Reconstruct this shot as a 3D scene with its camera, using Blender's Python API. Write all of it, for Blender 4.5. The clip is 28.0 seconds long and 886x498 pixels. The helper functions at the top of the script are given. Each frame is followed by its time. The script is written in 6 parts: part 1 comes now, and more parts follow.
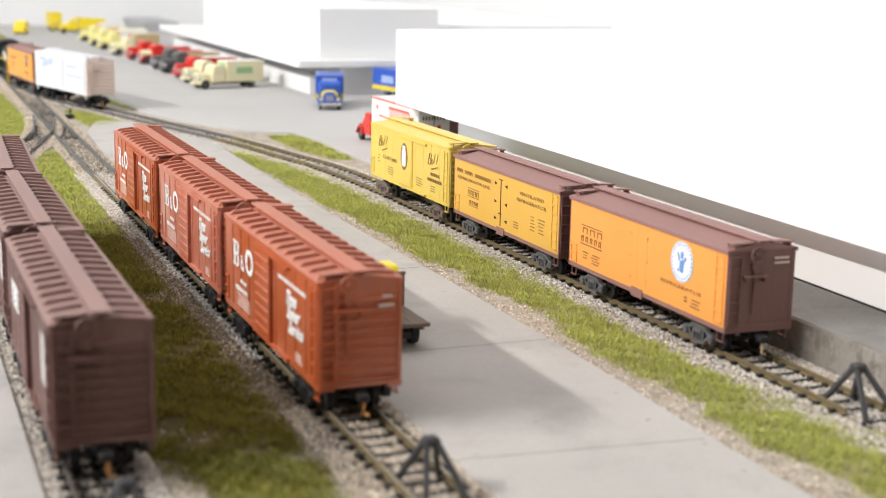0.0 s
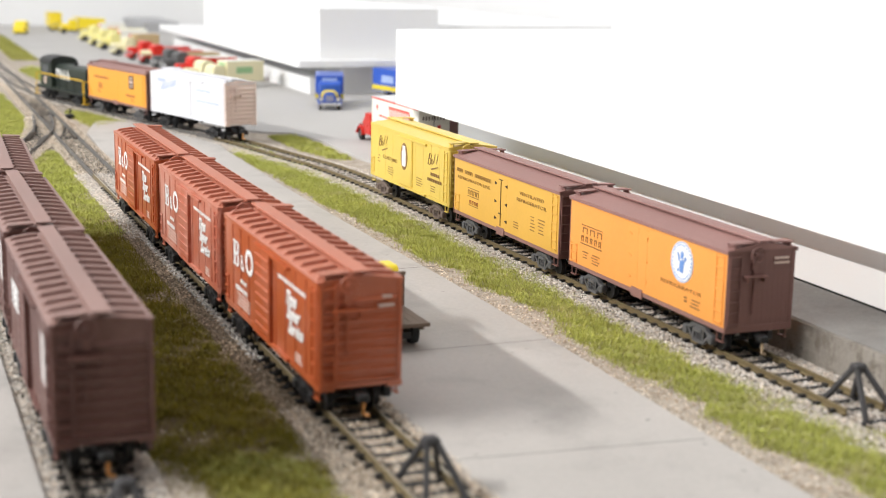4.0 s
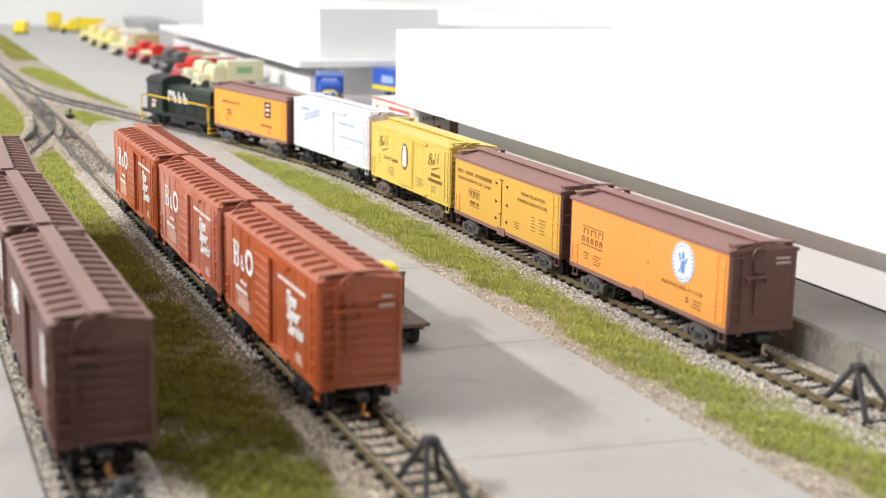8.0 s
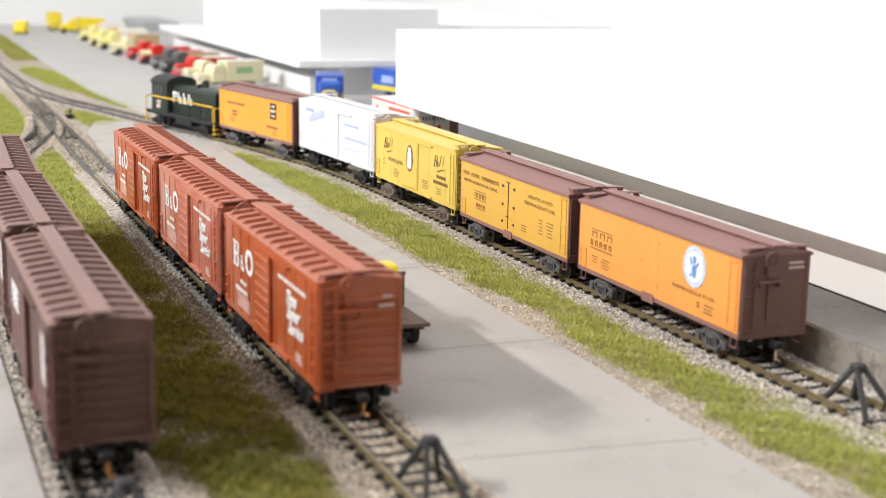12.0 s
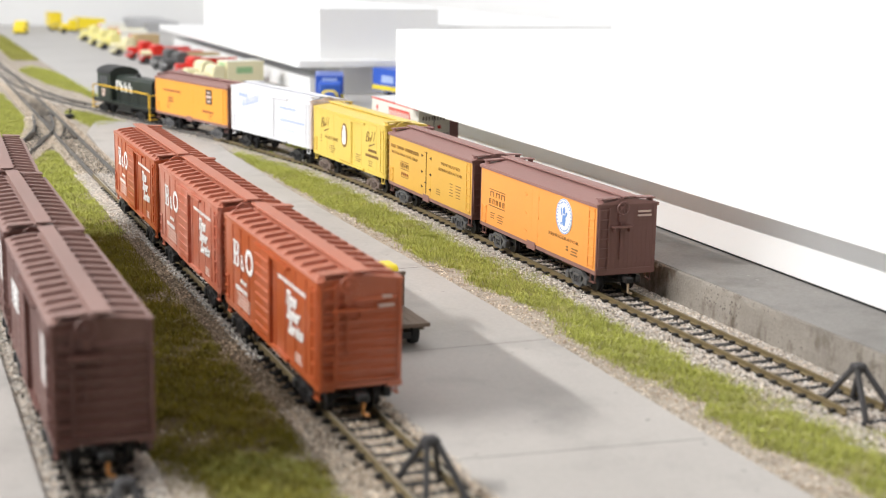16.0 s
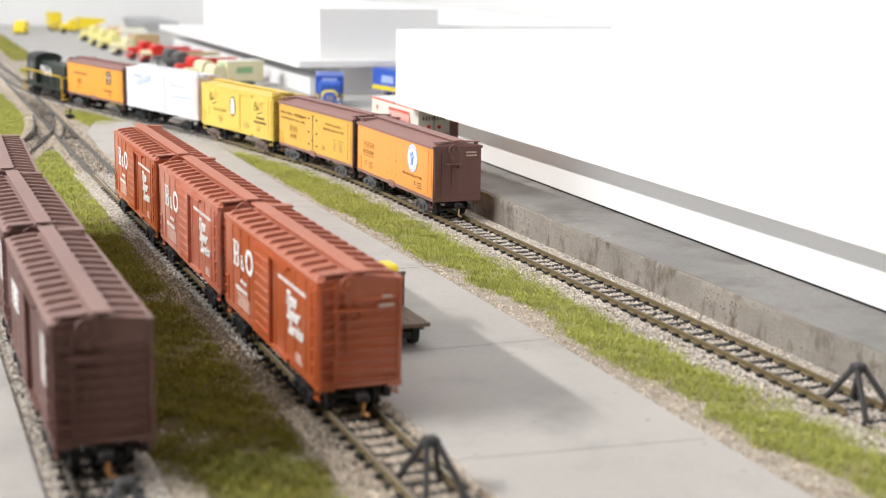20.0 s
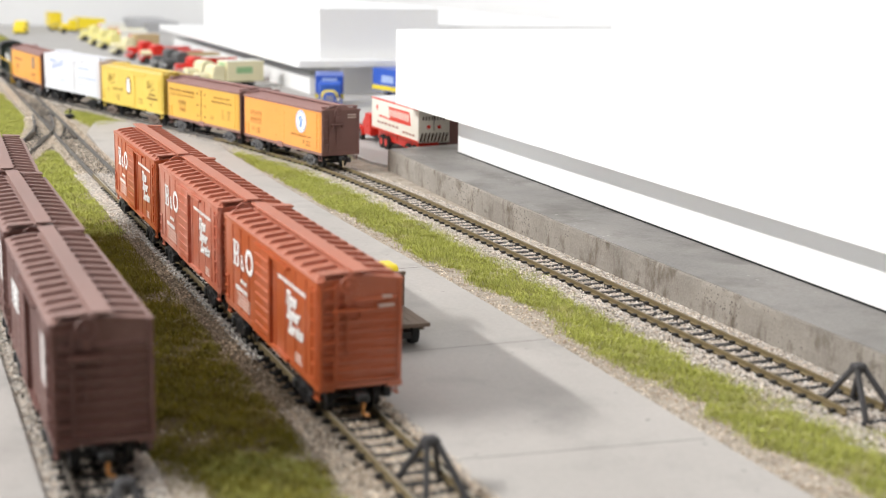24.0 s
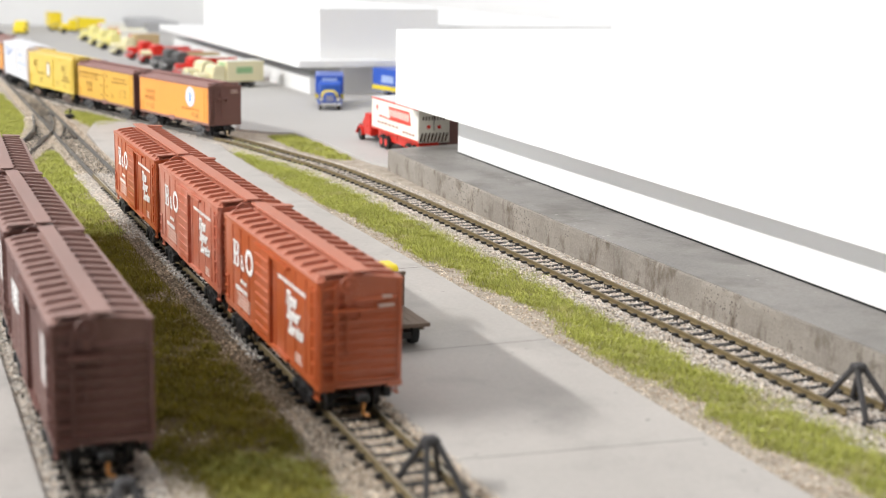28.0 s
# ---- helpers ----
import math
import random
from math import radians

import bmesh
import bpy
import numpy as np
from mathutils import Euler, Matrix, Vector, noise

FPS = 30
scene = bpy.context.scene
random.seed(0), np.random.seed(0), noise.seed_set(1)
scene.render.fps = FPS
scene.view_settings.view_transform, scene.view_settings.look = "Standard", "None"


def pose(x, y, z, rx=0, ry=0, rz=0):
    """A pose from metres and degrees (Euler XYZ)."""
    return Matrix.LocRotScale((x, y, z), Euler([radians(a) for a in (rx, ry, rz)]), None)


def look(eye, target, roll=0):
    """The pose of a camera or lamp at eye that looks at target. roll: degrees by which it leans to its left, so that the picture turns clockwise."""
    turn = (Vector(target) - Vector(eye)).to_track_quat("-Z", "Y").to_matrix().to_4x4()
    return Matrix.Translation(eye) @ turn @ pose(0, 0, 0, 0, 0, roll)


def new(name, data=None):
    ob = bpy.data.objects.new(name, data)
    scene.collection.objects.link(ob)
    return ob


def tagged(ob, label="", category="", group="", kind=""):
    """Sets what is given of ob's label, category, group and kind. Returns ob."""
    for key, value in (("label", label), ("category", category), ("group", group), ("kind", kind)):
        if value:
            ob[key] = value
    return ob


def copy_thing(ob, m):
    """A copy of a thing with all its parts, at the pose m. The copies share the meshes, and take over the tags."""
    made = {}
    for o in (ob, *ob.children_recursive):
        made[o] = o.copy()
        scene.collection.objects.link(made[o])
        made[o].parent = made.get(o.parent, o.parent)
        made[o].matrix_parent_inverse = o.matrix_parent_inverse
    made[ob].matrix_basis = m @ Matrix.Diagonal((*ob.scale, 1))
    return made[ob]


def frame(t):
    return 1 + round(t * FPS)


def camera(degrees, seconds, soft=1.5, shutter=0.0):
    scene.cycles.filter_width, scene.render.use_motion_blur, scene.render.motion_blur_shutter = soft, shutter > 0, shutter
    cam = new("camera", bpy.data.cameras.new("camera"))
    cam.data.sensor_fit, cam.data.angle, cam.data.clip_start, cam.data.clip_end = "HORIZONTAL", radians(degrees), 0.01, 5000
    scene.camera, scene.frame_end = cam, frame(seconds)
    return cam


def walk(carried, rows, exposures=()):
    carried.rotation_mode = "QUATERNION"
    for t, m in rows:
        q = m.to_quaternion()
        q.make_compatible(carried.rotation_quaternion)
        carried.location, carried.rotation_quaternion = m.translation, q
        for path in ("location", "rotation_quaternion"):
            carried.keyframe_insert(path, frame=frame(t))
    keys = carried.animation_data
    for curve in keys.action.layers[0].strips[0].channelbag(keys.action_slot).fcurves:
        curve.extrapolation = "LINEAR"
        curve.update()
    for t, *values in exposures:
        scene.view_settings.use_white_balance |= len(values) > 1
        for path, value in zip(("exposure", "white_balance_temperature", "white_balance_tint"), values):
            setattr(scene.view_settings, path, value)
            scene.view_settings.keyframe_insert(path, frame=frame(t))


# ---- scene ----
# ---- camera ----
cam = camera(35.294, 28.0, soft=0.95)
EYE = (-0.08452, -0.25033, 0.08903)
POSE = look(EYE, (0.06281, 0.11254, 0.00777), roll=1.125)
walk(cam, [(0.0, POSE), (28.0, POSE)])
cam.data.dof.use_dof = True
cam.data.dof.focus_distance = 0.44
cam.data.dof.aperture_fstop = 24.5

# ---- light: a window on the left side of a white room, and two added fills ----
scene.view_settings.exposure = 0.22
world = bpy.data.worlds.new("room_air")
scene.world = world
world.use_nodes = True
wbg = world.node_tree.nodes["Background"]
wbg.inputs["Color"].default_value = (0.9, 0.95, 1.0, 1)
wbg.inputs["Strength"].default_value = 0.3
win = bpy.data.lights.new("window_light", "AREA")
win.shape, win.size, win.size_y = "RECTANGLE", 0.7, 0.03
win.energy = 20.4
win.color = (1.0, 0.98, 0.955)
win_ob = new("window_light", win)
win_ob.matrix_world = look((-1.2, 0.2, 0.9), (0.05, 0.12, 0.0))
# Added low fill lamp from the left; the wall behind it is closed.
side_fill = bpy.data.lights.new("curtain_light", "AREA")
side_fill.shape, side_fill.size, side_fill.size_y = "RECTANGLE", 1.1, 0.42
side_fill.energy = 8.2
side_fill.color = (0.93, 0.965, 1.0)
side_fill_ob = new("curtain_light", side_fill)
side_fill_ob.matrix_world = look((-1.2, 0.5, 0.25), (0.15, 0.3, 0.0))
# Added overhead fill lamp for soft ambient light; no fitting is modelled.
panel = bpy.data.lights.new("ceiling_panel_light", "AREA")
panel.shape, panel.size, panel.size_y = "RECTANGLE", 1.6, 2.4
panel.energy = 14.2
panel.color = (0.97, 0.98, 1.0)
top_fill_ob = new("ceiling_panel_light", panel)
top_fill_ob.matrix_world = pose(-0.35, 0.45, 1.66)

MM = 0.001


# ---- materials ----
def shader(name, color, rough=0.6, metal=0.0, var=0.12, scale=300.0, bump=0.15, fine=1800.0, spots=None, per_piece=0.0, spec=0.4, streak=1.0, second=None, pits=None):
    """Principled surface with broad tint changes, fine grain and relief."""
    m = bpy.data.materials.new(name)
    m.use_nodes = True
    nt = m.node_tree
    n, l = nt.nodes, nt.links
    b = n["Principled BSDF"]
    b.inputs["Metallic"].default_value = metal
    b.inputs["Specular IOR Level"].default_value = spec
    tc = n.new("ShaderNodeTexCoord")
    big = n.new("ShaderNodeTexNoise")
    big.inputs["Scale"].default_value, big.inputs["Detail"].default_value = scale, 5
    l.new(tc.outputs["Object"], big.inputs["Vector"])
    small = n.new("ShaderNodeTexNoise")
    small.inputs["Scale"].default_value, small.inputs["Detail"].default_value = fine, 3
    l.new(tc.outputs["Object"], small.inputs["Vector"])
    mix = n.new("ShaderNodeMath")
    mix.operation = "MULTIPLY_ADD"
    l.new(small.outputs["Fac"], mix.inputs[0])
    mix.inputs[1].default_value = 0.5
    l.new(big.outputs["Fac"], mix.inputs[2])
    ramp = n.new("ShaderNodeMapRange")
    ramp.inputs["From Min"].default_value, ramp.inputs["From Max"].default_value = 0.35, 1.15
    ramp.inputs["To Min"].default_value, ramp.inputs["To Max"].default_value = 1 - var, 1 + var
    l.new(mix.outputs[0], ramp.inputs["Value"])
    value = ramp.outputs["Result"]
    if per_piece:
        info = n.new("ShaderNodeObjectInfo")
        geo = n.new("ShaderNodeNewGeometry")
        add = n.new("ShaderNodeMath")
        add.operation = "ADD"
        l.new(info.outputs["Random"], add.inputs[0])
        l.new(geo.outputs["Random Per Island"], add.inputs[1])
        wrap = n.new("ShaderNodeMath")
        wrap.operation = "FRACT"
        l.new(add.outputs[0], wrap.inputs[0])
        pr = n.new("ShaderNodeMapRange")
        pr.inputs["To Min"].default_value, pr.inputs["To Max"].default_value = 1 - per_piece, 1 + per_piece
        l.new(wrap.outputs[0], pr.inputs["Value"])
        mul = n.new("ShaderNodeMath")
        mul.operation = "MULTIPLY"
        l.new(value, mul.inputs[0])
        l.new(pr.outputs["Result"], mul.inputs[1])
        value = mul.outputs[0]
    hsv = n.new("ShaderNodeHueSaturation")
    hsv.inputs["Color"].default_value = (*color, 1)
    if second:
        more = n.new("ShaderNodeMath")
        more.operation = "MULTIPLY"
        more.inputs[1].default_value = 7.31
        l.new(wrap.outputs[0], more.inputs[0])
        again_wrap = n.new("ShaderNodeMath")
        again_wrap.operation = "FRACT"
        l.new(more.outputs[0], again_wrap.inputs[0])
        duo = n.new("ShaderNodeMix")
        duo.data_type = "RGBA"
        l.new(again_wrap.outputs[0], duo.inputs["Factor"])
        duo.inputs["A"].default_value = (*color, 1)
        duo.inputs["B"].default_value = (*second, 1)
        l.new(duo.outputs["Result"], hsv.inputs["Color"])
    l.new(value, hsv.inputs["Value"])
    out = hsv.outputs["Color"]
    if spots:
        sc, sscale, low, high = spots
        sn = n.new("ShaderNodeTexNoise")
        sn.inputs["Scale"].default_value, sn.inputs["Detail"].default_value = sscale, 6
        sn.inputs["Roughness"].default_value = 0.65
        mp = n.new("ShaderNodeMapping")
        mp.inputs["Scale"].default_value = (1, 1, streak)
        l.new(tc.outputs["Object"], mp.inputs["Vector"])
        l.new(mp.outputs["Vector"], sn.inputs["Vector"])
        sr = n.new("ShaderNodeMapRange")
        sr.inputs["From Min"].default_value, sr.inputs["From Max"].default_value = low, high
        l.new(sn.outputs["Fac"], sr.inputs["Value"])
        mx = n.new("ShaderNodeMix")
        mx.data_type = "RGBA"
        l.new(sr.outputs["Result"], mx.inputs["Factor"])
        l.new(out, mx.inputs["A"])
        mx.inputs["B"].default_value = (*sc, 1)
        out = mx.outputs["Result"]
    if pits:
        pc, pscale, pcut = pits
        vo = n.new("ShaderNodeTexVoronoi")
        vo.inputs["Scale"].default_value = pscale
        vo.inputs["Randomness"].default_value = 1.0
        wob = n.new("ShaderNodeVectorMath")
        wob.operation = "MULTIPLY_ADD"
        l.new(small.outputs["Color"], wob.inputs[0])
        wob.inputs[1].default_value = (0.0012, 0.0012, 0.0012)
        l.new(tc.outputs["Object"], wob.inputs[2])
        l.new(wob.outputs[0], vo.inputs["Vector"])
        pick = n.new("ShaderNodeMapRange")
        pick.inputs["From Min"].default_value, pick.inputs["From Max"].default_value = pcut + 0.06, pcut
        l.new(vo.outputs["Distance"], pick.inputs["Value"])
        gate = n.new("ShaderNodeMapRange")
        gate.inputs["From Min"].default_value, gate.inputs["From Max"].default_value = 0.48, 0.6
        l.new(big.outputs["Fac"], gate.inputs["Value"])
        both = n.new("ShaderNodeMath")
        both.operation = "MULTIPLY"
        l.new(pick.outputs["Result"], both.inputs[0])
        l.new(gate.outputs["Result"], both.inputs[1])
        pm = n.new("ShaderNodeMix")
        pm.data_type = "RGBA"
        l.new(both.outputs[0], pm.inputs["Factor"])
        l.new(out, pm.inputs["A"])
        pm.inputs["B"].default_value = (*pc, 1)
        out = pm.outputs["Result"]
    l.new(out, b.inputs["Base Color"])
    rr = n.new("ShaderNodeMapRange")
    rr.inputs["To Min"].default_value, rr.inputs["To Max"].default_value = max(0.05, rough - 0.1), min(1, rough + 0.1)
    l.new(big.outputs["Fac"], rr.inputs["Value"])
    l.new(rr.outputs["Result"], b.inputs["Roughness"])
    if bump:
        bp = n.new("ShaderNodeBump")
        bp.inputs["Strength"].default_value, bp.inputs["Distance"].default_value = bump, 0.0002
        l.new(mix.outputs[0], bp.inputs["Height"])
        l.new(bp.outputs["Normal"], b.inputs["Normal"])
    return m


WHITE_BOARD = shader("white_card", (0.83, 0.83, 0.83), 0.7, var=0.02, scale=20, bump=0.03)
# Unseen room surfaces; their tones tune the light bounced onto the layout.
ROOM_WHITE = shader("room_paint", (0.8, 0.8, 0.8), 0.8, var=0.03, scale=3, fine=40, bump=0)
ROOM_BOUNCE = shader("tan_room_paint", (0.46, 0.44, 0.41), 0.8, var=0.05, scale=3, fine=40, bump=0)
ROOM_FLOOR = shader("room_floor", (0.4, 0.4, 0.4), 0.6, var=0.1, scale=5, fine=60, bump=0)
WOOD_EDGE = shader("bench_wood", (0.42, 0.32, 0.2), 0.6, var=0.15, scale=30)
CONCRETE = shader("pavement_concrete", (0.435, 0.408, 0.382), 0.85, var=0.15, scale=22, fine=1100, bump=0.35, spots=((0.33, 0.31, 0.29), 35, 0.52, 0.76), pits=((0.25, 0.23, 0.21), 190, 0.045))
YARD = shader("yard_concrete", (0.46, 0.445, 0.43), 0.85, var=0.08, scale=14, fine=700, bump=0.1, spots=((0.36, 0.35, 0.34), 12, 0.55, 0.8))
DOCK = shader("dock_concrete", (0.275, 0.248, 0.215), 0.85, var=0.36, scale=55, fine=1500, bump=1.4, spots=((0.14, 0.115, 0.09), 150, 0.53, 0.66), streak=0.5, pits=((0.06, 0.052, 0.045), 900, 0.2))
DOCK_TOP = shader("dock_top", (0.27, 0.256, 0.24), 0.5, var=0.4, scale=45, fine=1500, bump=0.35, spots=((0.13, 0.118, 0.105), 34, 0.46, 0.7), pits=((0.5, 0.48, 0.45), 260, 0.09))
EARTH = shader("gravel_bed", (0.40, 0.345, 0.285), 0.95, var=0.3, scale=180, fine=2200, bump=0.8, spots=((0.24, 0.2, 0.15), 240, 0.5, 0.7))
BALLAST = shader("ballast_stone", (0.66, 0.62, 0.575), 0.9, var=0.15, scale=400, bump=0.3, per_piece=0.42, second=(0.50, 0.41, 0.325))
BALLAST_BROWN = shader("ballast_brown", (0.72, 0.645, 0.545), 0.9, var=0.2, scale=300, bump=0.3, per_piece=0.42, second=(0.40, 0.30, 0.21))
BALLAST_GREY = shader("ballast_grey", (0.92, 0.90, 0.87), 0.9, var=0.15, scale=400, bump=0.3, per_piece=0.38, second=(0.66, 0.59, 0.52))
BALLAST_DARK = shader("ballast_dark_brown", (0.52, 0.405, 0.29), 0.9, var=0.25, scale=300, bump=0.3, per_piece=0.5, second=(0.22, 0.165, 0.115))
RAIL_GREY = shader("grey_rail", (0.13, 0.12, 0.11), 0.5, metal=0.2, var=0.15, scale=200, bump=0.1)
GRASS = shader("static_grass", (0.38, 0.405, 0.075), 0.85, var=0.22, scale=60, fine=600, bump=0, per_piece=0.38, second=(0.50, 0.505, 0.14), spots=((0.48, 0.42, 0.2), 70, 0.56, 0.78))
# Dark olive grass; its colour also carries shade cast by the brown boxcars.
GRASS_DARK_SHADED = shader("dark_static_grass", (0.135, 0.113, 0.004), 0.85, var=0.34, scale=50, fine=600, bump=0, per_piece=0.4, second=(0.235, 0.195, 0.012), spots=((0.12, 0.08, 0.025), 45, 0.54, 0.72))
GRASS_MID = shader("olive_static_grass", (0.35, 0.345, 0.075), 0.85, var=0.3, scale=50, fine=600, bump=0, per_piece=0.4, second=(0.47, 0.46, 0.13), spots=((0.2, 0.17, 0.05), 60, 0.52, 0.72))
SOIL_CRUMB = shader("brown_soil_crumb", (0.24, 0.175, 0.115), 0.95, var=0.35, scale=300, bump=0.4, per_piece=0.5, second=(0.42, 0.34, 0.25))
SOIL = shader("dark_soil", (0.12, 0.086, 0.05), 0.95, var=0.35, scale=120, fine=1500, bump=0.8, spots=((0.27, 0.21, 0.14), 200, 0.56, 0.75))
TURF = shader("turf_bed", (0.16, 0.165, 0.03), 0.95, var=0.3, scale=150, bump=0.6)
RAIL_DARK = shader("dark_rail", (0.1, 0.085, 0.07), 0.5, metal=0.3, var=0.15, scale=200, bump=0.1)
RAIL = shader("weathered_rail", (0.19, 0.145, 0.075), 0.55, metal=0.2, var=0.18, scale=200, bump=0.1)
TIE = shader("plastic_tie", (0.028, 0.026, 0.025), 0.7, var=0.3, scale=300, bump=0.3, per_piece=0.3)
WEATHERED = shader("brown_weathered_frame", (0.16, 0.12, 0.10), 0.7, var=0.4, scale=400, bump=0.3)
BLACK = shader("black_plastic", (0.018, 0.018, 0.019), 0.5, var=0.25, scale=300, bump=0.1)
TRUCK_GREY = shader("truck_frame_plastic", (0.10, 0.10, 0.104), 0.42, var=0.3, scale=300, bump=0.2)
WORN_STEEL = shader("worn_rail_head", (0.5, 0.45, 0.36), 0.4, metal=0.6, var=0.1)
STEEL = shader("wheel_steel", (0.25, 0.24, 0.23), 0.35, metal=0.9, var=0.1)
COPPER = shader("copper_pin", (0.75, 0.36, 0.13), 0.35, metal=0.8, var=0.1)
BRASS = shader("dull_brass_pin", (0.72, 0.56, 0.38), 0.45, metal=0.4, var=0.15)
RED_DUSTY = shader("dusty_oxide_red_paint", (0.49, 0.145, 0.085), 0.45, var=0.14, scale=60, fine=900, bump=0.06, spots=((0.62, 0.36, 0.29), 55, 0.42, 0.74))
BUMPER = shader("dark_bumper", (0.045, 0.043, 0.045), 0.6, var=0.25, scale=300, bump=0.2)
RED_CAR = shader("oxide_red_paint", (0.455, 0.103, 0.033), 0.36, var=0.12, scale=60, fine=900, bump=0.06, spec=0.6, spots=((0.56, 0.24, 0.17), 45, 0.46, 0.8))
RED_ROOF = shader("oxide_red_roof", (0.45, 0.16, 0.10), 0.5, var=0.10, scale=60, fine=900, bump=0.08)
BROWN_CAR = shader("boxcar_brown", (0.142, 0.062, 0.05), 0.42, var=0.16, scale=50, fine=900, bump=0.08, spec=0.55, spots=((0.25, 0.14, 0.12), 60, 0.52, 0.8))
# Roof brown set paler than the body: grazing sheen and dust in the colour.
BROWN_ROOF_SHEEN = shader("boxcar_brown_roof", (0.28, 0.17, 0.148), 0.5, var=0.14, scale=50, fine=900, bump=0.08)
# One reefer brown twice: ends darkened as shade, roof lightened as sheen.
REEFER_END_SHADED = shader("reefer_end_brown", (0.2, 0.098, 0.084), 0.5, var=0.16, scale=60, fine=900, bump=0.08)
REEFER_ROOF_SHEEN = shader("reefer_roof_brown", (0.275, 0.145, 0.128), 0.55, var=0.14, scale=60, fine=900, bump=0.08)
ORANGE = shader("reefer_orange", (0.83, 0.345, 0.08), 0.4, var=0.07, scale=60, fine=900, bump=0.05)
ORANGE_DEEP = shader("reefer_deep_orange", (0.80, 0.35, 0.05), 0.4, var=0.06, scale=60, fine=900, bump=0.05)
YELLOW_ORANGE = shader("reefer_yellow_orange", (0.70, 0.405, 0.075), 0.4, var=0.07, scale=60, fine=900, bump=0.05)
YELLOW = shader("car_yellow", (0.71, 0.52, 0.11), 0.4, var=0.07, scale=60, fine=900, bump=0.05)
CAR_WHITE = shader("car_white", (0.70, 0.70, 0.73), 0.4, var=0.05, scale=60, bump=0.05)
PALE_BROWN = shader("pale_brown_end", (0.86, 0.72, 0.65), 0.6, var=0.1, scale=60, bump=0.05)
LETTER_WHITE = shader("white_lettering", (0.82, 0.82, 0.8), 0.6, var=0.05, bump=0)
LETTER_FADED = shader("faded_lettering", (0.66, 0.5, 0.43), 0.6, var=0.15, scale=900, bump=0)
LETTER_DARK = shader("dark_lettering", (0.06, 0.035, 0.02), 0.6, var=0.05, bump=0)
LETTER_MAROON = shader("maroon_lettering", (0.32, 0.085, 0.04), 0.6, var=0.05, bump=0)
LETTER_BLUE = shader("blue_lettering", (0.14, 0.28, 0.62), 0.6, var=0.05, bump=0)
LETTER_PALE_BLUE = shader("pale_blue_lettering", (0.42, 0.52, 0.78), 0.6, var=0.1, bump=0)
LETTER_UMBER = shader("umber_lettering", (0.23, 0.12, 0.042), 0.6, var=0.1, bump=0)
LETTER_BROWN = shader("brown_lettering", (0.25, 0.135, 0.045), 0.6, var=0.1, bump=0)
HERALD_GREY = shader("dusty_herald", (0.55, 0.5, 0.48), 0.6, var=0.2, scale=200, bump=0)
LETTER_RED = shader("red_lettering", (0.68, 0.06, 0.04), 0.6, var=0.05, bump=0)
LOCO_GREEN = shader("loco_dark_green", (0.022, 0.03, 0.024), 0.45, var=0.15, scale=60, bump=0.06)
LOCO_YELLOW = shader("handrail_yellow", (0.75, 0.46, 0.03), 0.5, var=0.06)
GLASS = shader("dark_window", (0.05, 0.053, 0.058), 0.12, var=0.05, bump=0, spec=0.6)
TRUCK_RED = shader("truck_red", (0.62, 0.03, 0.02), 0.3, var=0.05)
CREAM = shader("truck_cream", (0.78, 0.72, 0.47), 0.35, var=0.04)
PALE_YELLOW = shader("truck_pale_yellow", (0.83, 0.76, 0.32), 0.35, var=0.04)
SIGNAL_YELLOW = shader("truck_yellow", (0.8, 0.62, 0.03), 0.35, var=0.04)
TRUCK_BLUE = shader("truck_blue", (0.03, 0.1, 0.48), 0.35, var=0.05)
SIGN_BLUE = shader("pale_blue_sign", (0.35, 0.45, 0.7), 0.4, var=0.2, scale=500)
TRUCK_GREY_PAINT = shader("truck_grey", (0.1, 0.1, 0.1), 0.4, var=0.1)
TAN = shader("tan_wood", (0.5, 0.37, 0.2), 0.7, var=0.15, scale=200)
TRAILER_WHITE = shader("trailer_white", (0.82, 0.8, 0.72), 0.4, var=0.04)
TRAILER_ROOF = shader("trailer_grey_roof", (0.66, 0.66, 0.67), 0.45, metal=0.0, var=0.06)
PLANK = shader("weathered_plank", (0.17, 0.13, 0.1), 0.8, var=0.25, scale=250, bump=0.3, per_piece=0.2)
RUBBER = shader("tyre_rubber", (0.02, 0.02, 0.02), 0.75, var=0.15)
CHROME = shader("bright_metal", (0.7, 0.7, 0.7), 0.25, metal=0.9, var=0.05)
GREEN_SIGN = shader("green_sign", (0.3, 0.5, 0.25), 0.5, var=0.05)
GREY_BOARD = shader("grey_card", (0.42, 0.42, 0.43), 0.8, var=0.04, scale=20, bump=0.03)
DOOR_BOARD = shader("pale_grey_card", (0.66, 0.66, 0.67), 0.8, var=0.04, scale=20, bump=0.03)


# ---- building helpers (sizes in millimetres) ----
def part(name, bm, material, parent=None, label="", at=None):
    """One mesh object from a bmesh in millimetres."""
    me = bpy.data.meshes.new(name)
    bmesh.ops.recalc_face_normals(bm, faces=bm.faces)
    bm.to_mesh(me)
    bm.free()
    me.transform(Matrix.Scale(MM, 4))
    me.materials.append(material)
    ob = new(name, me)
    ob.parent = parent
    if at is not None:
        ob.matrix_basis = at
    if label:
        ob["label"] = label
    return ob


def again(ob, x, y, z, rz=0.0, parent=None, rx=0.0, ry=0.0):
    """One more object on the same mesh, moved by millimetres."""
    o = bpy.data.objects.new(ob.name.split(".")[0], ob.data)
    scene.collection.objects.link(o)
    o.parent = parent if parent is not None else ob.parent
    o.matrix_basis = pose(x * MM, y * MM, z * MM, rx, ry, rz)
    return o


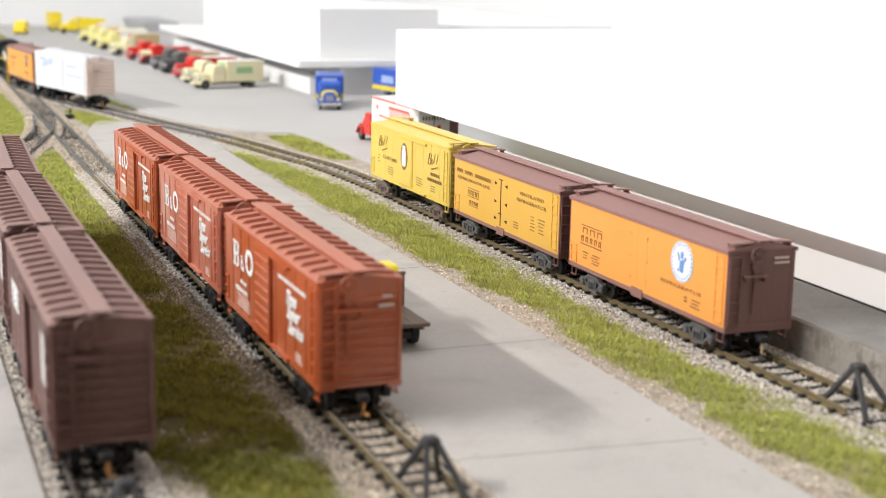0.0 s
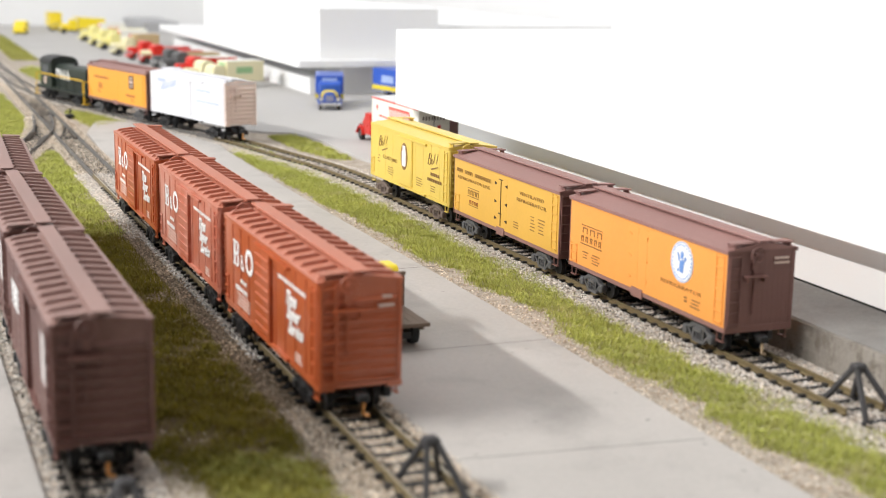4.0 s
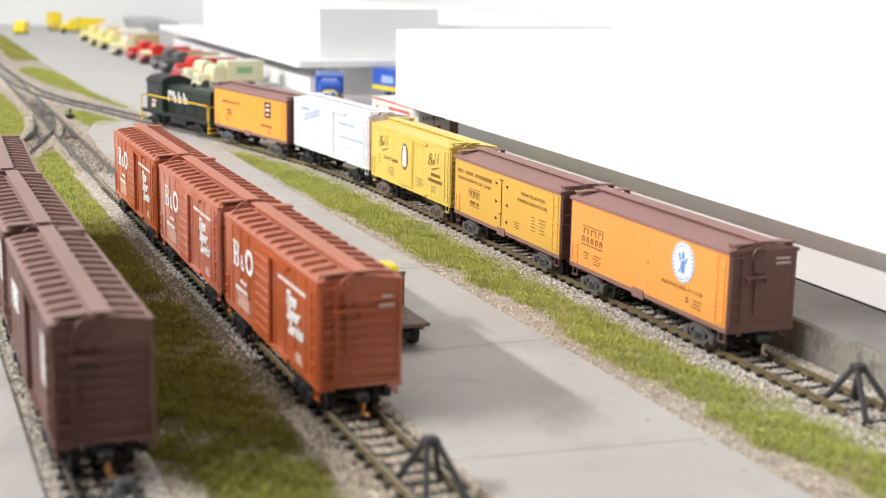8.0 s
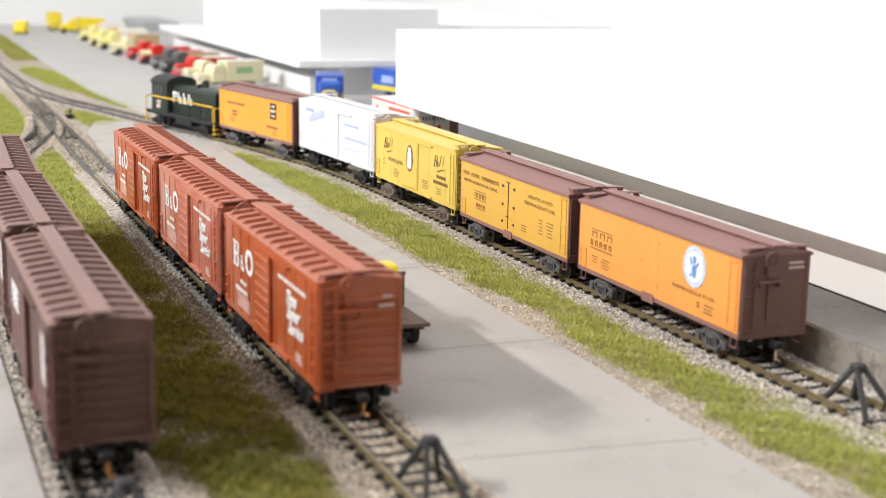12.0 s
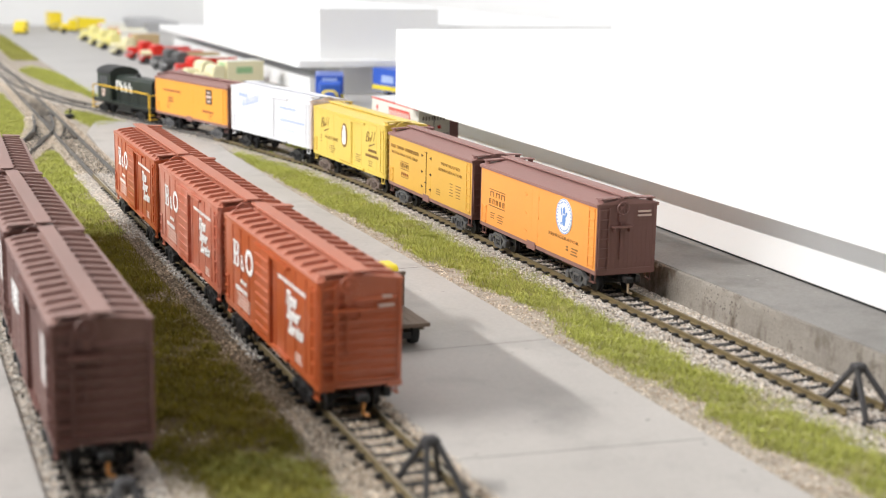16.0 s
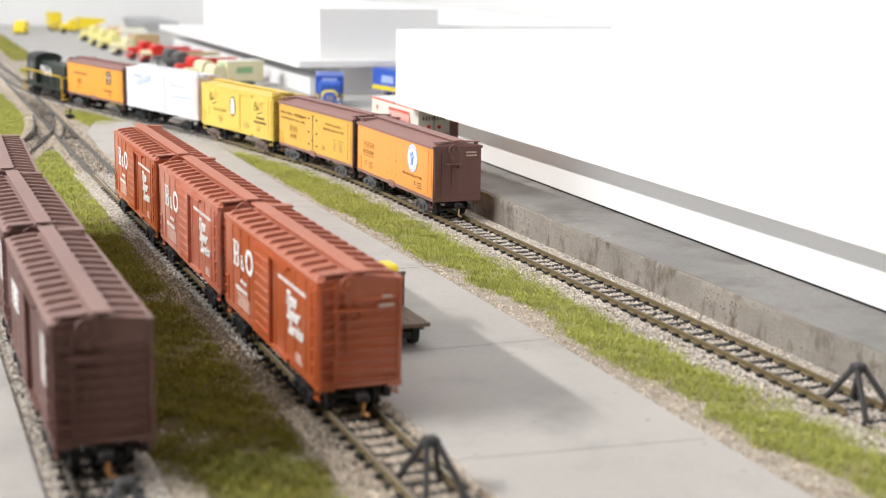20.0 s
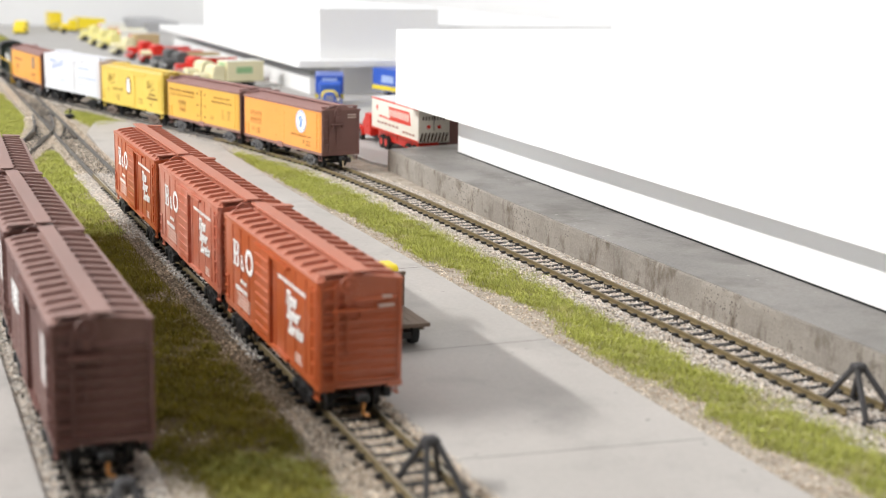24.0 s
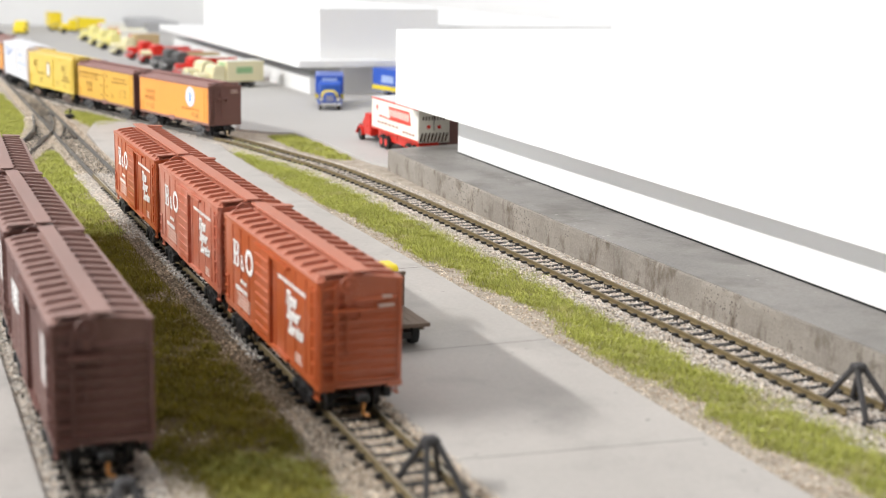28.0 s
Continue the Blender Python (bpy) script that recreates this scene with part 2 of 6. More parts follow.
def thing(name, x=0, y=0, z=0, rz=0, label="", category="", group=""):
    e = new(name)
    e.empty_display_size = 0.005
    e.matrix_basis = pose(x * MM, y * MM, z * MM, 0, 0, rz)
    return tagged(e, label, category, group)


def box(bm, x0, x1, y0, y1, z0, z1, bevel=0.0):
    vs = [bm.verts.new((x, y, z)) for z in (z0, z1) for y in (y0, y1) for x in (x0, x1)]
    fs = [bm.faces.new([vs[i] for i in q]) for q in ((0, 2, 3, 1), (4, 5, 7, 6), (0, 1, 5, 4), (2, 6, 7, 3), (0, 4, 6, 2), (1, 3, 7, 5))]
    if bevel:
        es = list({e for f in fs for e in f.edges})
        bmesh.ops.bevel(bm, geom=es, offset=bevel, segments=1, affect="EDGES", profile=0.5)
    return vs


def boxes(*rows, bevel=0.0):
    bm = bmesh.new()
    for r in rows:
        box(bm, *r, bevel=bevel)
    return bm


def prism(bm, outline, axis, a, b):
    """A closed outline (list of 2D points) drawn out along one axis from a to b."""
    def v3(p, d):
        return {"x": (d, p[0], p[1]), "y": (p[0], d, p[1]), "z": (p[0], p[1], d)}[axis]
    lo = [bm.verts.new(v3(p, a)) for p in outline]
    hi = [bm.verts.new(v3(p, b)) for p in outline]
    n = len(outline)
    bm.faces.new(lo)
    bm.faces.new(hi[::-1])
    for i in range(n):
        bm.faces.new((lo[i], lo[(i + 1) % n], hi[(i + 1) % n], hi[i]))


def disc(bm, c, r, h, axis="x", seg=16, r2=None):
    """A cylinder of radius r and length h about c along an axis."""
    m = {"x": Matrix.Rotation(math.pi / 2, 4, "Y"), "y": Matrix.Rotation(math.pi / 2, 4, "X"), "z": Matrix.Identity(4)}[axis]
    bmesh.ops.create_cone(bm, cap_ends=True, segments=seg, radius1=r, radius2=r if r2 is None else r2, depth=h, matrix=Matrix.Translation(c) @ m)


def rod(bm, a, b, r, seg=6):
    a, b = Vector(a), Vector(b)
    d = b - a
    q = d.to_track_quat("Z", "Y").to_matrix().to_4x4()
    bmesh.ops.create_cone(bm, cap_ends=True, segments=seg, radius1=r, radius2=r, depth=d.length, matrix=Matrix.Translation((a + b) / 2) @ q)


def torus(bm, c, R, r, axis="y", seg=18, ring=6):
    rows = []
    for i in range(seg):
        a = 2 * math.pi * i / seg
        row = []
        for j in range(ring):
            b = 2 * math.pi * j / ring
            u, v, w = (R + r * math.cos(b)) * math.cos(a), (R + r * math.cos(b)) * math.sin(a), r * math.sin(b)
            p = {"y": (u, w, v), "x": (w, u, v), "z": (u, v, w)}[axis]
            row.append(bm.verts.new((c[0] + p[0], c[1] + p[1], c[2] + p[2])))
        rows.append(row)
    for i in range(seg):
        for j in range(ring):
            bm.faces.new((rows[i][j], rows[(i + 1) % seg][j], rows[(i + 1) % seg][(j + 1) % ring], rows[i][(j + 1) % ring]))


def words(text, height, spacing=1.0, bold=0.0):
    """A bmesh of flat letters, 0.06 mm thick, lower left corner at the origin, reading along +x."""
    cu = bpy.data.curves.new("letters", "FONT")
    cu.body, cu.size, cu.extrude, cu.resolution_u, cu.space_character = text, height * 1.38, 0.04, 2, spacing
    cu.offset = bold
    ob = bpy.data.objects.new("letters", cu)
    scene.collection.objects.link(ob)
    dg = bpy.context.evaluated_depsgraph_get()
    me = bpy.data.meshes.new_from_object(ob.evaluated_get(dg))
    bm = bmesh.new()
    bm.from_mesh(me)
    bpy.data.objects.remove(ob)
    bpy.data.curves.remove(cu)
    bpy.data.meshes.remove(me)
    xs = [v.co.x for v in bm.verts]
    bmesh.ops.translate(bm, vec=(-min(xs), 0, 0), verts=bm.verts)
    return bm


def fit_width(bm, width):
    xs = [v.co.x for v in bm.verts]
    k = width / (max(xs) - min(xs))
    bmesh.ops.scale(bm, vec=(k, 1, 1), verts=bm.verts)
    return bm


SIDE = Matrix(((0, 0, -1, 0), (-1, 0, 0, 0), (0, 1, 0, 0), (0, 0, 0, 1)))   # letters onto the -x side
BACK = Matrix(((1, 0, 0, 0), (0, 0, -1, 0), (0, 1, 0, 0), (0, 0, 0, 1)))    # letters onto the -y end


def on_side(bm, x, y, z):
    bmesh.ops.transform(bm, matrix=Matrix.Translation((x, y, z)) @ SIDE, verts=bm.verts)
    return bm


def on_back(bm, x, y, z):
    bmesh.ops.transform(bm, matrix=Matrix.Translation((x, y, z)) @ BACK, verts=bm.verts)
    return bm


# ---- the siding's line: straight beside the dock, then an S-curve to the lead track ----
LINE = ((101.5, -120), (101.5, 120), (101.3, 210), (100, 270), (95.3, 332), (89.2, 363), (78.4, 420), (47.5, 536), (37.9, 575), (27.7, 612), (17.8, 653), (9.8, 710), (5.0, 780), (3, 900), (3, 1560))


def smooth(points, n=24):
    ps = [np.array(q, float) for q in points]
    out = []
    for i in range(len(ps) - 1):
        a, b, c, d = ps[max(i - 1, 0)], ps[i], ps[i + 1], ps[min(i + 2, len(ps) - 1)]
        mb, mc = (c - a) / (c[1] - a[1]) * (c[1] - b[1]), (d - b) / (d[1] - b[1]) * (c[1] - b[1])
        for k in range(n):
            t = k / n
            out.append((2 * t**3 - 3 * t**2 + 1) * b + (t**3 - 2 * t**2 + t) * mb + (3 * t**2 - 2 * t**3) * c + (t**3 - t**2) * mc)
    out.append(ps[-1])
    return np.array(out)


class Line:
    """A track's centre line with arc length; s = 0 where y = 0."""

    def __init__(self, points):
        self.c = smooth(points)
        s = np.concatenate([[0], np.cumsum(np.linalg.norm(np.diff(self.c, axis=0), axis=1))])
        self.s = s - np.interp(0, self.c[:, 1], s)

    def at(self, s):
        return np.array([np.interp(s, self.s, self.c[:, 0]), np.interp(s, self.s, self.c[:, 1])])

    def way(self, s):
        d = self.at(s + 2) - self.at(s - 2)
        return d / np.linalg.norm(d)


SIDING = Line(LINE)
MIDDLE = Line(((0, -120), (0, 200), (0.3, 400), (2, 600), (3, 800)))
LEFT = Line(((-53, -120), (-53, 0), (-53, 150), (-51, 250), (-44, 330), (-33, 385), (-19, 440), (-8, 490), (-2, 545), (1, 610)))


# ---- room: unseen shell, wall tones set for bounced light ----
def room():
    ob = part("floor", boxes((-1400, 1500, -2300, 2000, -1060, -1000)), ROOM_FLOOR)
    tagged(ob, "plain room floor under the layout bench", "floor", kind="structure")
    ob = part("ceiling", boxes((-1400, 1500, -2300, 2000, 1700, 1760)), ROOM_WHITE)
    tagged(ob, "plain white room ceiling", "ceiling", kind="structure")
    wy0, wy1, wz0, wz1 = -300, 700, 720, 1050
    ob = part("wall_west", boxes((-1350, -1240, -2300, wy0, -1000, 1700), (-1350, -1240, wy1, 2000, -1000, 1700), (-1350, -1240, wy0, wy1, -1000, wz0), (-1350, -1240, wy0, wy1, wz1, 1700)), ROOM_WHITE)
    tagged(ob, "white room wall with a bright window opening", "wall", kind="structure")
    ob = part("wall_south", boxes((-1240, 1400, -2200, -2100, -1000, 1700)), ROOM_BOUNCE)
    tagged(ob, "unseen tan wall, tone set to steer bounced light", "wall", kind="structure")
    ob = part("wall_east", boxes((1300, 1400, -2100, 1900, -1000, 1700)), ROOM_WHITE)
    tagged(ob, "plain white room wall", "wall", kind="structure")
    ob = part("wall_north", boxes((-1240, 1300, 1800, 1900, -1000, 1700)), ROOM_WHITE)
    tagged(ob, "plain white room wall behind the layout", "wall", kind="structure")


def ground():
    bm = boxes((-75, 520, -150, 1590, -24, -2.6))
    ob = part("ground", bm, EARTH)
    tagged(ob, "tan gravel scenery base of the model yard", "ground", kind="structure")
    ob = part("layout_bench", boxes((-75, 520, -150, 1590, -90, -24), (-70, -20, -140, -90, -1000, -90), (460, 510, -140, -90, -1000, -90), (-70, -20, 1530, 1580, -1000, -90), (460, 510, 1530, 1580, -1000, -90)), WOOD_EDGE)
    tagged(ob, "wooden bench top with legs that carries the layout", "bench", kind="structure")
    # backdrop board behind the yard
    ob = part("backdrop", boxes((-400, 522, 1592, 1604, -20, 420)), WHITE_BOARD)
    tagged(ob, "plain pale grey-white backdrop board", "backdrop", kind="structure")
    ob = part("backdrop", boxes((522, 534, -150, 1604, -20, 420)), WHITE_BOARD)
    tagged(ob, "plain white backdrop board beside the warehouses", "backdrop", kind="structure")


def slab(name, outline, z, label, material, seams=(), thick=1.6):
    bm = bmesh.new()
    prism(bm, outline, "z", z - thick, z)
    ob = part(name, bm, material)
    return tagged(ob, label, "pavement", kind="structure")


def pavements():
    lane = shader("joint_shadow_dirt", (0.27, 0.255, 0.24), 0.9, var=0.25)
    ob = slab("pavement", [(8.6, -150), (61.5, -150), (62.8, -20), (64.2, 30), (64.3, 70), (64.6, 110), (64.2, 146), (63.9, 187), (64.0, 240), (64.2, 290), (65.2, 340), (66.4, 395), (69.5, 430), (71, 466), (60, 500), (44, 530), (24, 530), (13, 480), (8.8, 380)], -1.5, "grey concrete driveway between the tracks", CONCRETE)
    for y0, y1, x1 in ((46, 45.5, 64), (-25, -30, 61), (130, 131, 68)):
        bm = bmesh.new()
        prism(bm, [(9, y0), (x1, y1), (x1, y1 + 0.35), (9, y0 + 0.35)], "z", -1.6, -1.47)
        part("joint", bm, lane, ob)
    slab("pavement_west", [(-75, -150), (-62.8, -150), (-62.8, 480), (-75, 480)], -0.7, "pale concrete slab along the brown boxcars", CONCRETE)
    slab("road", [(125, 330), (121, 345), (120, 372), (121, 420), (116, 455), (102, 464), (88, 482), (72, 522), (60, 560), (52, 620), (46, 700), (45, 850), (45, 1000), (45, 1200), (46, 1400), (-75, 1500), (-75, 1590), (520, 1590), (520, 330)], -1.4, "broad grey concrete truck yard", YARD)


def dock():
    e = thing("loading_dock", 0, 0, 0, label="stained grey concrete loading dock beside the siding", category="loading dock")
    front = [(113.4, -150), (114.4, 0), (115.4, 60), (115.9, 140), (117, 200), (119, 262), (122, 325)]
    fx, fy = [q[0] for q in front], [q[1] for q in front]
    ys = np.concatenate([np.arange(-150, 324, 1.25), [325.0]])
    levels = (-2.6, -1.0, 0.6, 2.2, 3.8, 5.2, 6.1, 6.5, 6.75)
    bm = bmesh.new()
    rows = []
    for y in ys:
        x = float(np.interp(y, fy, fx))
        col = []
        for k, z in enumerate(levels):
            d = 0.16 * noise.noise(Vector((y * 0.12, z * 0.5, 3.0))) + 0.10 * noise.noise(Vector((y * 0.6, z * 0.9, 7.0)))
            hole = noise.noise(Vector((y * 0.42, z * 0.55, 21.0)))
            d += max(0.0, hole - 0.42) * 1.5
            if k >= 6:
                chip = noise.noise(Vector((y * 0.33, 1.0, 40.0 + z * 0.2))) + 0.5 * noise.noise(Vector((y * 1.1, 2.0, 50.0)))
                d += (0.12, 0.25, 0.45)[k - 6] * max(0.0, chip + 0.25) * 1.3
            dz = -0.28 * max(0.0, noise.noise(Vector((y * 0.5, 5.0, 9.0)))) if k == 8 else 0.0
            col.append(bm.verts.new((x + d, y, z + dz)))
        rows.append(col)
    for a, b in zip(rows, rows[1:]):
        for k in range(len(levels) - 1):
            bm.faces.new((a[k], b[k], b[k + 1], a[k + 1]))
    back = [[bm.verts.new((160, y, z)) for z in (-2.6, 6.75)] for y in (-150, 334)]
    bm.faces.new([c[-1] for c in rows] + [back[1][1], back[0][1]])
    bm.faces.new([c[0] for c in rows] + [back[1][0], back[0][0]])
    bm.faces.new(rows[-1] + [back[1][1], back[1][0]])
    bm.faces.new(rows[0] + [back[0][1], back[0][0]])
    bm.faces.new((back[0][0], back[0][1], back[1][1], back[1][0]))
    part("body", bm, DOCK, e)
    bm = bmesh.new()
    prism(bm, [(x + 1.0, y) for x, y in front] + [(160, 333.9), (160, -150)], "z", 6.70, 6.95)
    part("deck", bm, DOCK_TOP, e, "worn grey deck")


def near_warehouse():
    e = thing("warehouse", 0, 0, 0, label="plain white card warehouse mock-up with an overhanging upper storey", category="warehouse")
    bm = bmesh.new()
    prism(bm, [(135.4, -150), (147.4, 306), (330, 306), (330, -150)], "z", 7.0, 25.2)
    part("wall", bm, WHITE_BOARD, e)
    bm = bmesh.new()
    prism(bm, [(124.5, -150), (131.4, 342), (330, 342), (330, -150)], "z", 25.2, 58.4)
    part("upper_storey", bm, WHITE_BOARD, e, "white overhanging upper storey")
    bm = bmesh.new()
    prism(bm, [(135.1, -150), (147.1, 306), (147.5, 306), (135.5, -150)], "z", 7.0, 7.45)
    part("base_line", bm, BLACK, e, "dark gap along the wall foot")


def far_warehouse():
    e = thing("warehouse", 0, 0, 0, label="white card warehouse mock-up with a canopy over its truck docks", category="warehouse")
    part("wall", boxes((206, 420, 655, 1120, -1.4, 17.5)), WHITE_BOARD, e)
    part("upper_storey", boxes((190.5, 276, 655, 1010, 22.2, 56.0), bevel=0.3), WHITE_BOARD, e, "white upper storey block")
    part("upper_storey", boxes((276.6, 420, 670, 1120, 22.2, 44.0), bevel=0.3), WHITE_BOARD, e, "lower white roof block")
    part("canopy", boxes((172.5, 420, 642, 1130, 17.5, 22.2), bevel=0.3), WHITE_BOARD, e, "white canopy slab")
    part("platform", boxes((184, 206, 655, 1120, -1.4, 9.5)), WHITE_BOARD, e, "white dock platform")
    first = part("dock_door", boxes((205.6, 206.0, -7, 7, 9.5, 16.5)), DOOR_BOARD, e, "grey dock door")
    first.matrix_basis = pose(0, 700 * MM, 0)
    for y in (742, 784, 826, 868, 910, 952, 994, 1036, 1078):
        again(first, 0, y, 0)
    e = part("loading_platform", boxes((211, 254, 1445, 1585, -1.4, 8.0), (210, 255, 1444, 1586, 8.0, 9.0), bevel=0.2), GREY_BOARD)
    tagged(e, "low grey card platform at the yard's far end", "platform")


# ---- track ----
def rails(line, name, s0, s1, label, worn=None, material=RAIL, e=None):
    e = e or thing(name, 0, 0, 0, label=label, category="railway track")
    for side in (-1, 1):
        prof = [(-0.6, -1.4), (0.6, -1.4), (0.6, -1.2), (0.17, -1.0), (0.17, -0.5), (0.33, -0.38), (0.33, -0.06), (0.27, 0.0), (-0.27, 0.0), (-0.33, -0.06), (-0.33, -0.38), (-0.17, -0.5), (-0.17, -1.0), (-0.6, -1.2)]
        bm = bmesh.new()
        prev = None
        n = int((s1 - s0) / 6) + 1
        for i in range(n + 1):
            s = s0 + (s1 - s0) * i / n
            c, d = line.at(s), line.way(s)
            r = np.array([d[1], -d[0]])
            ring = []
            for u, z in prof:
                q = c + r * (side * 4.8 + u)
                ring.append(bm.verts.new((q[0], q[1], z)))
            if prev:
                for k in range(len(prof)):
                    bm.faces.new((prev[k], prev[(k + 1) % len(prof)], ring[(k + 1) % len(prof)], ring[k]))
            else:
                bm.faces.new(ring)
            prev = ring
        bm.faces.new(prev[::-1])
        part("rail", bm, material, e)
        if worn is not None:
            bm = bmesh.new()
            c0, c1 = line.at(s0), line.at(worn)
            box(bm, side * 4.8 - 0.24, side * 4.8 + 0.24, c0[1], c1[1], 0.0, 0.03)
            part("rail_head", bm, WORN_STEEL, e, "bright worn rail head")
    return e


def ties(line, e, s0, s1, near, rnd, step=5.2, half=8.0):
    """Ties one by one on the near stretch, the rest joined."""
    bm = bmesh.new()
    box(bm, -half, half, -0.95, 0.95, -2.7, -1.4, bevel=0.15)
    for k in (-1, 1):
        # moulded chairs that grip the rail foot
        for a, b in ((5.25, 6.7), (3.3, 4.35)):
            box(bm, min(k * a, k * b), max(k * a, k * b), -0.62, 0.62, -1.5, -0.85)
    first = part("tie", bm, TIE, e)
    used = False
    rest = bmesh.new()
    s = s0
    while s < s1:
        c, d = line.at(s), line.way(s)
        a = -math.degrees(math.atan2(d[0], d[1])) + rnd.uniform(-1, 1)
        if s < near:
            m = pose(c[0] * MM, c[1] * MM, rnd.uniform(-0.06, 0.02) * MM, 0, 0, a)
            if not used:
                first.matrix_basis, used = m, True
            else:
                o = bpy.data.objects.new("tie", first.data)
                scene.collection.objects.link(o)
                o.parent, o.matrix_basis = e, m
        else:
            vs = box(rest, -half, half, -0.95, 0.95, -2.7, -1.4)
            t = Matrix.Translation((c[0], c[1], 0)) @ Matrix.Rotation(radians(a), 4, "Z")
            for v in vs:
                v.co = t @ v.co
        s += step
    if len(rest.verts):
        o = part("tie", rest, TIE, e)
        o["kind"] = "stuff"
    else:
        rest.free()


def tracks():
    rnd = random.Random(5)
    e = rails(MIDDLE, "railway_track", -66, 332, "straight model track with olive-brown rails on dark ties", worn=330)
    rails(MIDDLE, "railway_track", 332.3, 790, "", material=RAIL_GREY, e=e)
    ties(MIDDLE, e, -65, 700, 300, rnd)
    e = rails(SIDING, "railway_track", -27, 440, "curving siding track with olive-brown rails beside the dock")
    rails(SIDING, "railway_track", 440.3, 1560, "", material=RAIL_GREY, e=e)
    ties(SIDING, e, -24, 1400, 430, rnd)
    e = rails(LEFT, "railway_track", -75, 150, "model track under the brown boxcars", material=RAIL_DARK)
    rails(LEFT, "railway_track", 150.3, 565, "", material=RAIL_GREY, e=e)
    ties(LEFT, e, -74, 560, 40, rnd)


def turnout_fittings():
    """Guard rails, frogs and throw stands at the two turnouts."""
    for line, s, off, length in ((MIDDLE, 470, 3.5, 34), (MIDDLE, 505, -3.5, 34), (SIDING, 640, 3.5, 34), (SIDING, 655, -3.5, 34), (LEFT, 455, 3.5, 30), (LEFT, 470, -3.5, 30)):
        c, d = line.at(s), line.way(s)
        a = -math.degrees(math.atan2(d[0], d[1]))
        bm = bmesh.new()
        prism(bm, [(-0.28 , -length / 2), (0.28, -length / 2), (0.28, length / 2), (-0.28, length / 2)], "z", -1.4, -0.05)
        g = part("guard_rail", bm, RAIL_DARK)
        q = c + np.array([d[1], -d[0]]) * off
        g.matrix_basis = pose(q[0] * MM, q[1] * MM, 0, 0, 0, a)
        tagged(g, "short dark guard rail inside a turnout", "guard rail", group="guard rails")
    for x, y in ((14.0, 556),):
        e = thing("switch_stand", x, y, -2.6, 0, label="small black switch stand beside the turnout", category="switch stand", group="switch stands")
        part("base", boxes((-2.2, 2.2, -3.4, 3.4, 0, 2.4), bevel=0.3), BLACK, e)
        bm = bmesh.new()
        rod(bm, (0, 0, 2.4), (0.6, 0, 5.4), 0.5, 8)
        part("lever", bm, BLACK, e)
        part("throw_bar", boxes((min(0, -x * 0.6), max(0, -x * 0.6), -0.6, 0.6, 0.4, 1.1)), BLACK, e)


# ---- loose ground cover ----
def scatter_mesh(name, pts, unit_v, unit_f, sizes, turns, material, label, category, squash=None):
    """Many small pieces in one mesh, from one unit shape."""
    n, k = len(pts), len(unit_v)
    c, s = np.cos(turns), np.sin(turns)
    v = np.repeat(unit_v[None], n, 0) * sizes[:, None, None] if np.ndim(sizes) == 1 else np.repeat(unit_v[None], n, 0) * sizes[:, None, :]
    x = v[:, :, 0] * c[:, None] - v[:, :, 1] * s[:, None]
    y = v[:, :, 0] * s[:, None] + v[:, :, 1] * c[:, None]
    v = np.stack([x, y, v[:, :, 2]], 2) + pts[:, None, :]
    if squash is not None:
        v += squash
    f = (np.arange(n)[:, None, None] * k + unit_f[None]).reshape(-1, unit_f.shape[1])
    me = bpy.data.meshes.new(name)
    v = (v.reshape(-1, 3) * MM).astype(np.float32)
    nf, w = f.shape
    me.vertices.add(len(v))
    me.vertices.foreach_set("co", v.ravel())
    me.loops.add(nf * w)
    me.loops.foreach_set("vertex_index", f.ravel().astype(np.int32))
    me.polygons.add(nf)
    me.polygons.foreach_set("loop_start", (np.arange(nf) * w).astype(np.int32))
    me.update(calc_edges=True)
    me.materials.append(material)
    return tagged(new(name, me), label, category, kind="stuff")


OCTA_V = np.array([(1, 0, 0.1), (0.1, 1, 0), (-1, 0.1, 0), (0, -1, -0.1), (0.1, 0.1, 0.8), (0, 0, -0.8)], float)
OCTA_F = np.array([(0, 1, 4), (1, 2, 4), (2, 3, 4), (3, 0, 4), (1, 0, 5), (2, 1, 5), (3, 2, 5), (0, 3, 5)])


def bumpy(x, y, scale, seed=0.0):
    """Smooth pseudo-random field in 0..1."""
    f = np.sin(x * scale * 1.3 + 1.7 + seed) * np.cos(y * scale * 0.9 + seed * 2.1) + np.sin((x + y) * scale * 0.61 + seed) + 0.6 * np.sin(x * scale * 2.9 - y * scale * 2.3 + seed) + 0.4 * np.cos(y * scale * 4.7 + x * scale * 3.1 + seed)
    return np.clip(f / 6 + 0.5, 0, 1)


def along(line, s0, s1, half, n, rng, keep=None):
    s = rng.uniform(s0, s1, n)
    u = rng.uniform(-half, half, n)
    c = np.stack([np.interp(s, line.s, line.c[:, 0]), np.interp(s, line.s, line.c[:, 1])], 1)
    d = np.stack([np.interp(s + 2, line.s, line.c[:, 0]), np.interp(s + 2, line.s, line.c[:, 1])], 1) - c
    d /= np.linalg.norm(d, axis=1)[:, None] + 1e-9
    q = c + np.stack([d[:, 1], -d[:, 0]], 1) * u[:, None]
    return q, u


def inside(poly, q):
    hit = np.zeros(len(q), bool)
    j = len(poly) - 1
    for i in range(len(poly)):
        (xi, yi), (xj, yj) = poly[i], poly[j]
        cross = ((yi > q[:, 1]) != (yj > q[:, 1])) & (q[:, 0] < (xj - xi) * (q[:, 1] - yi) / (yj - yi + 1e-12) + xi)
        hit ^= cross
        j = i
    return hit


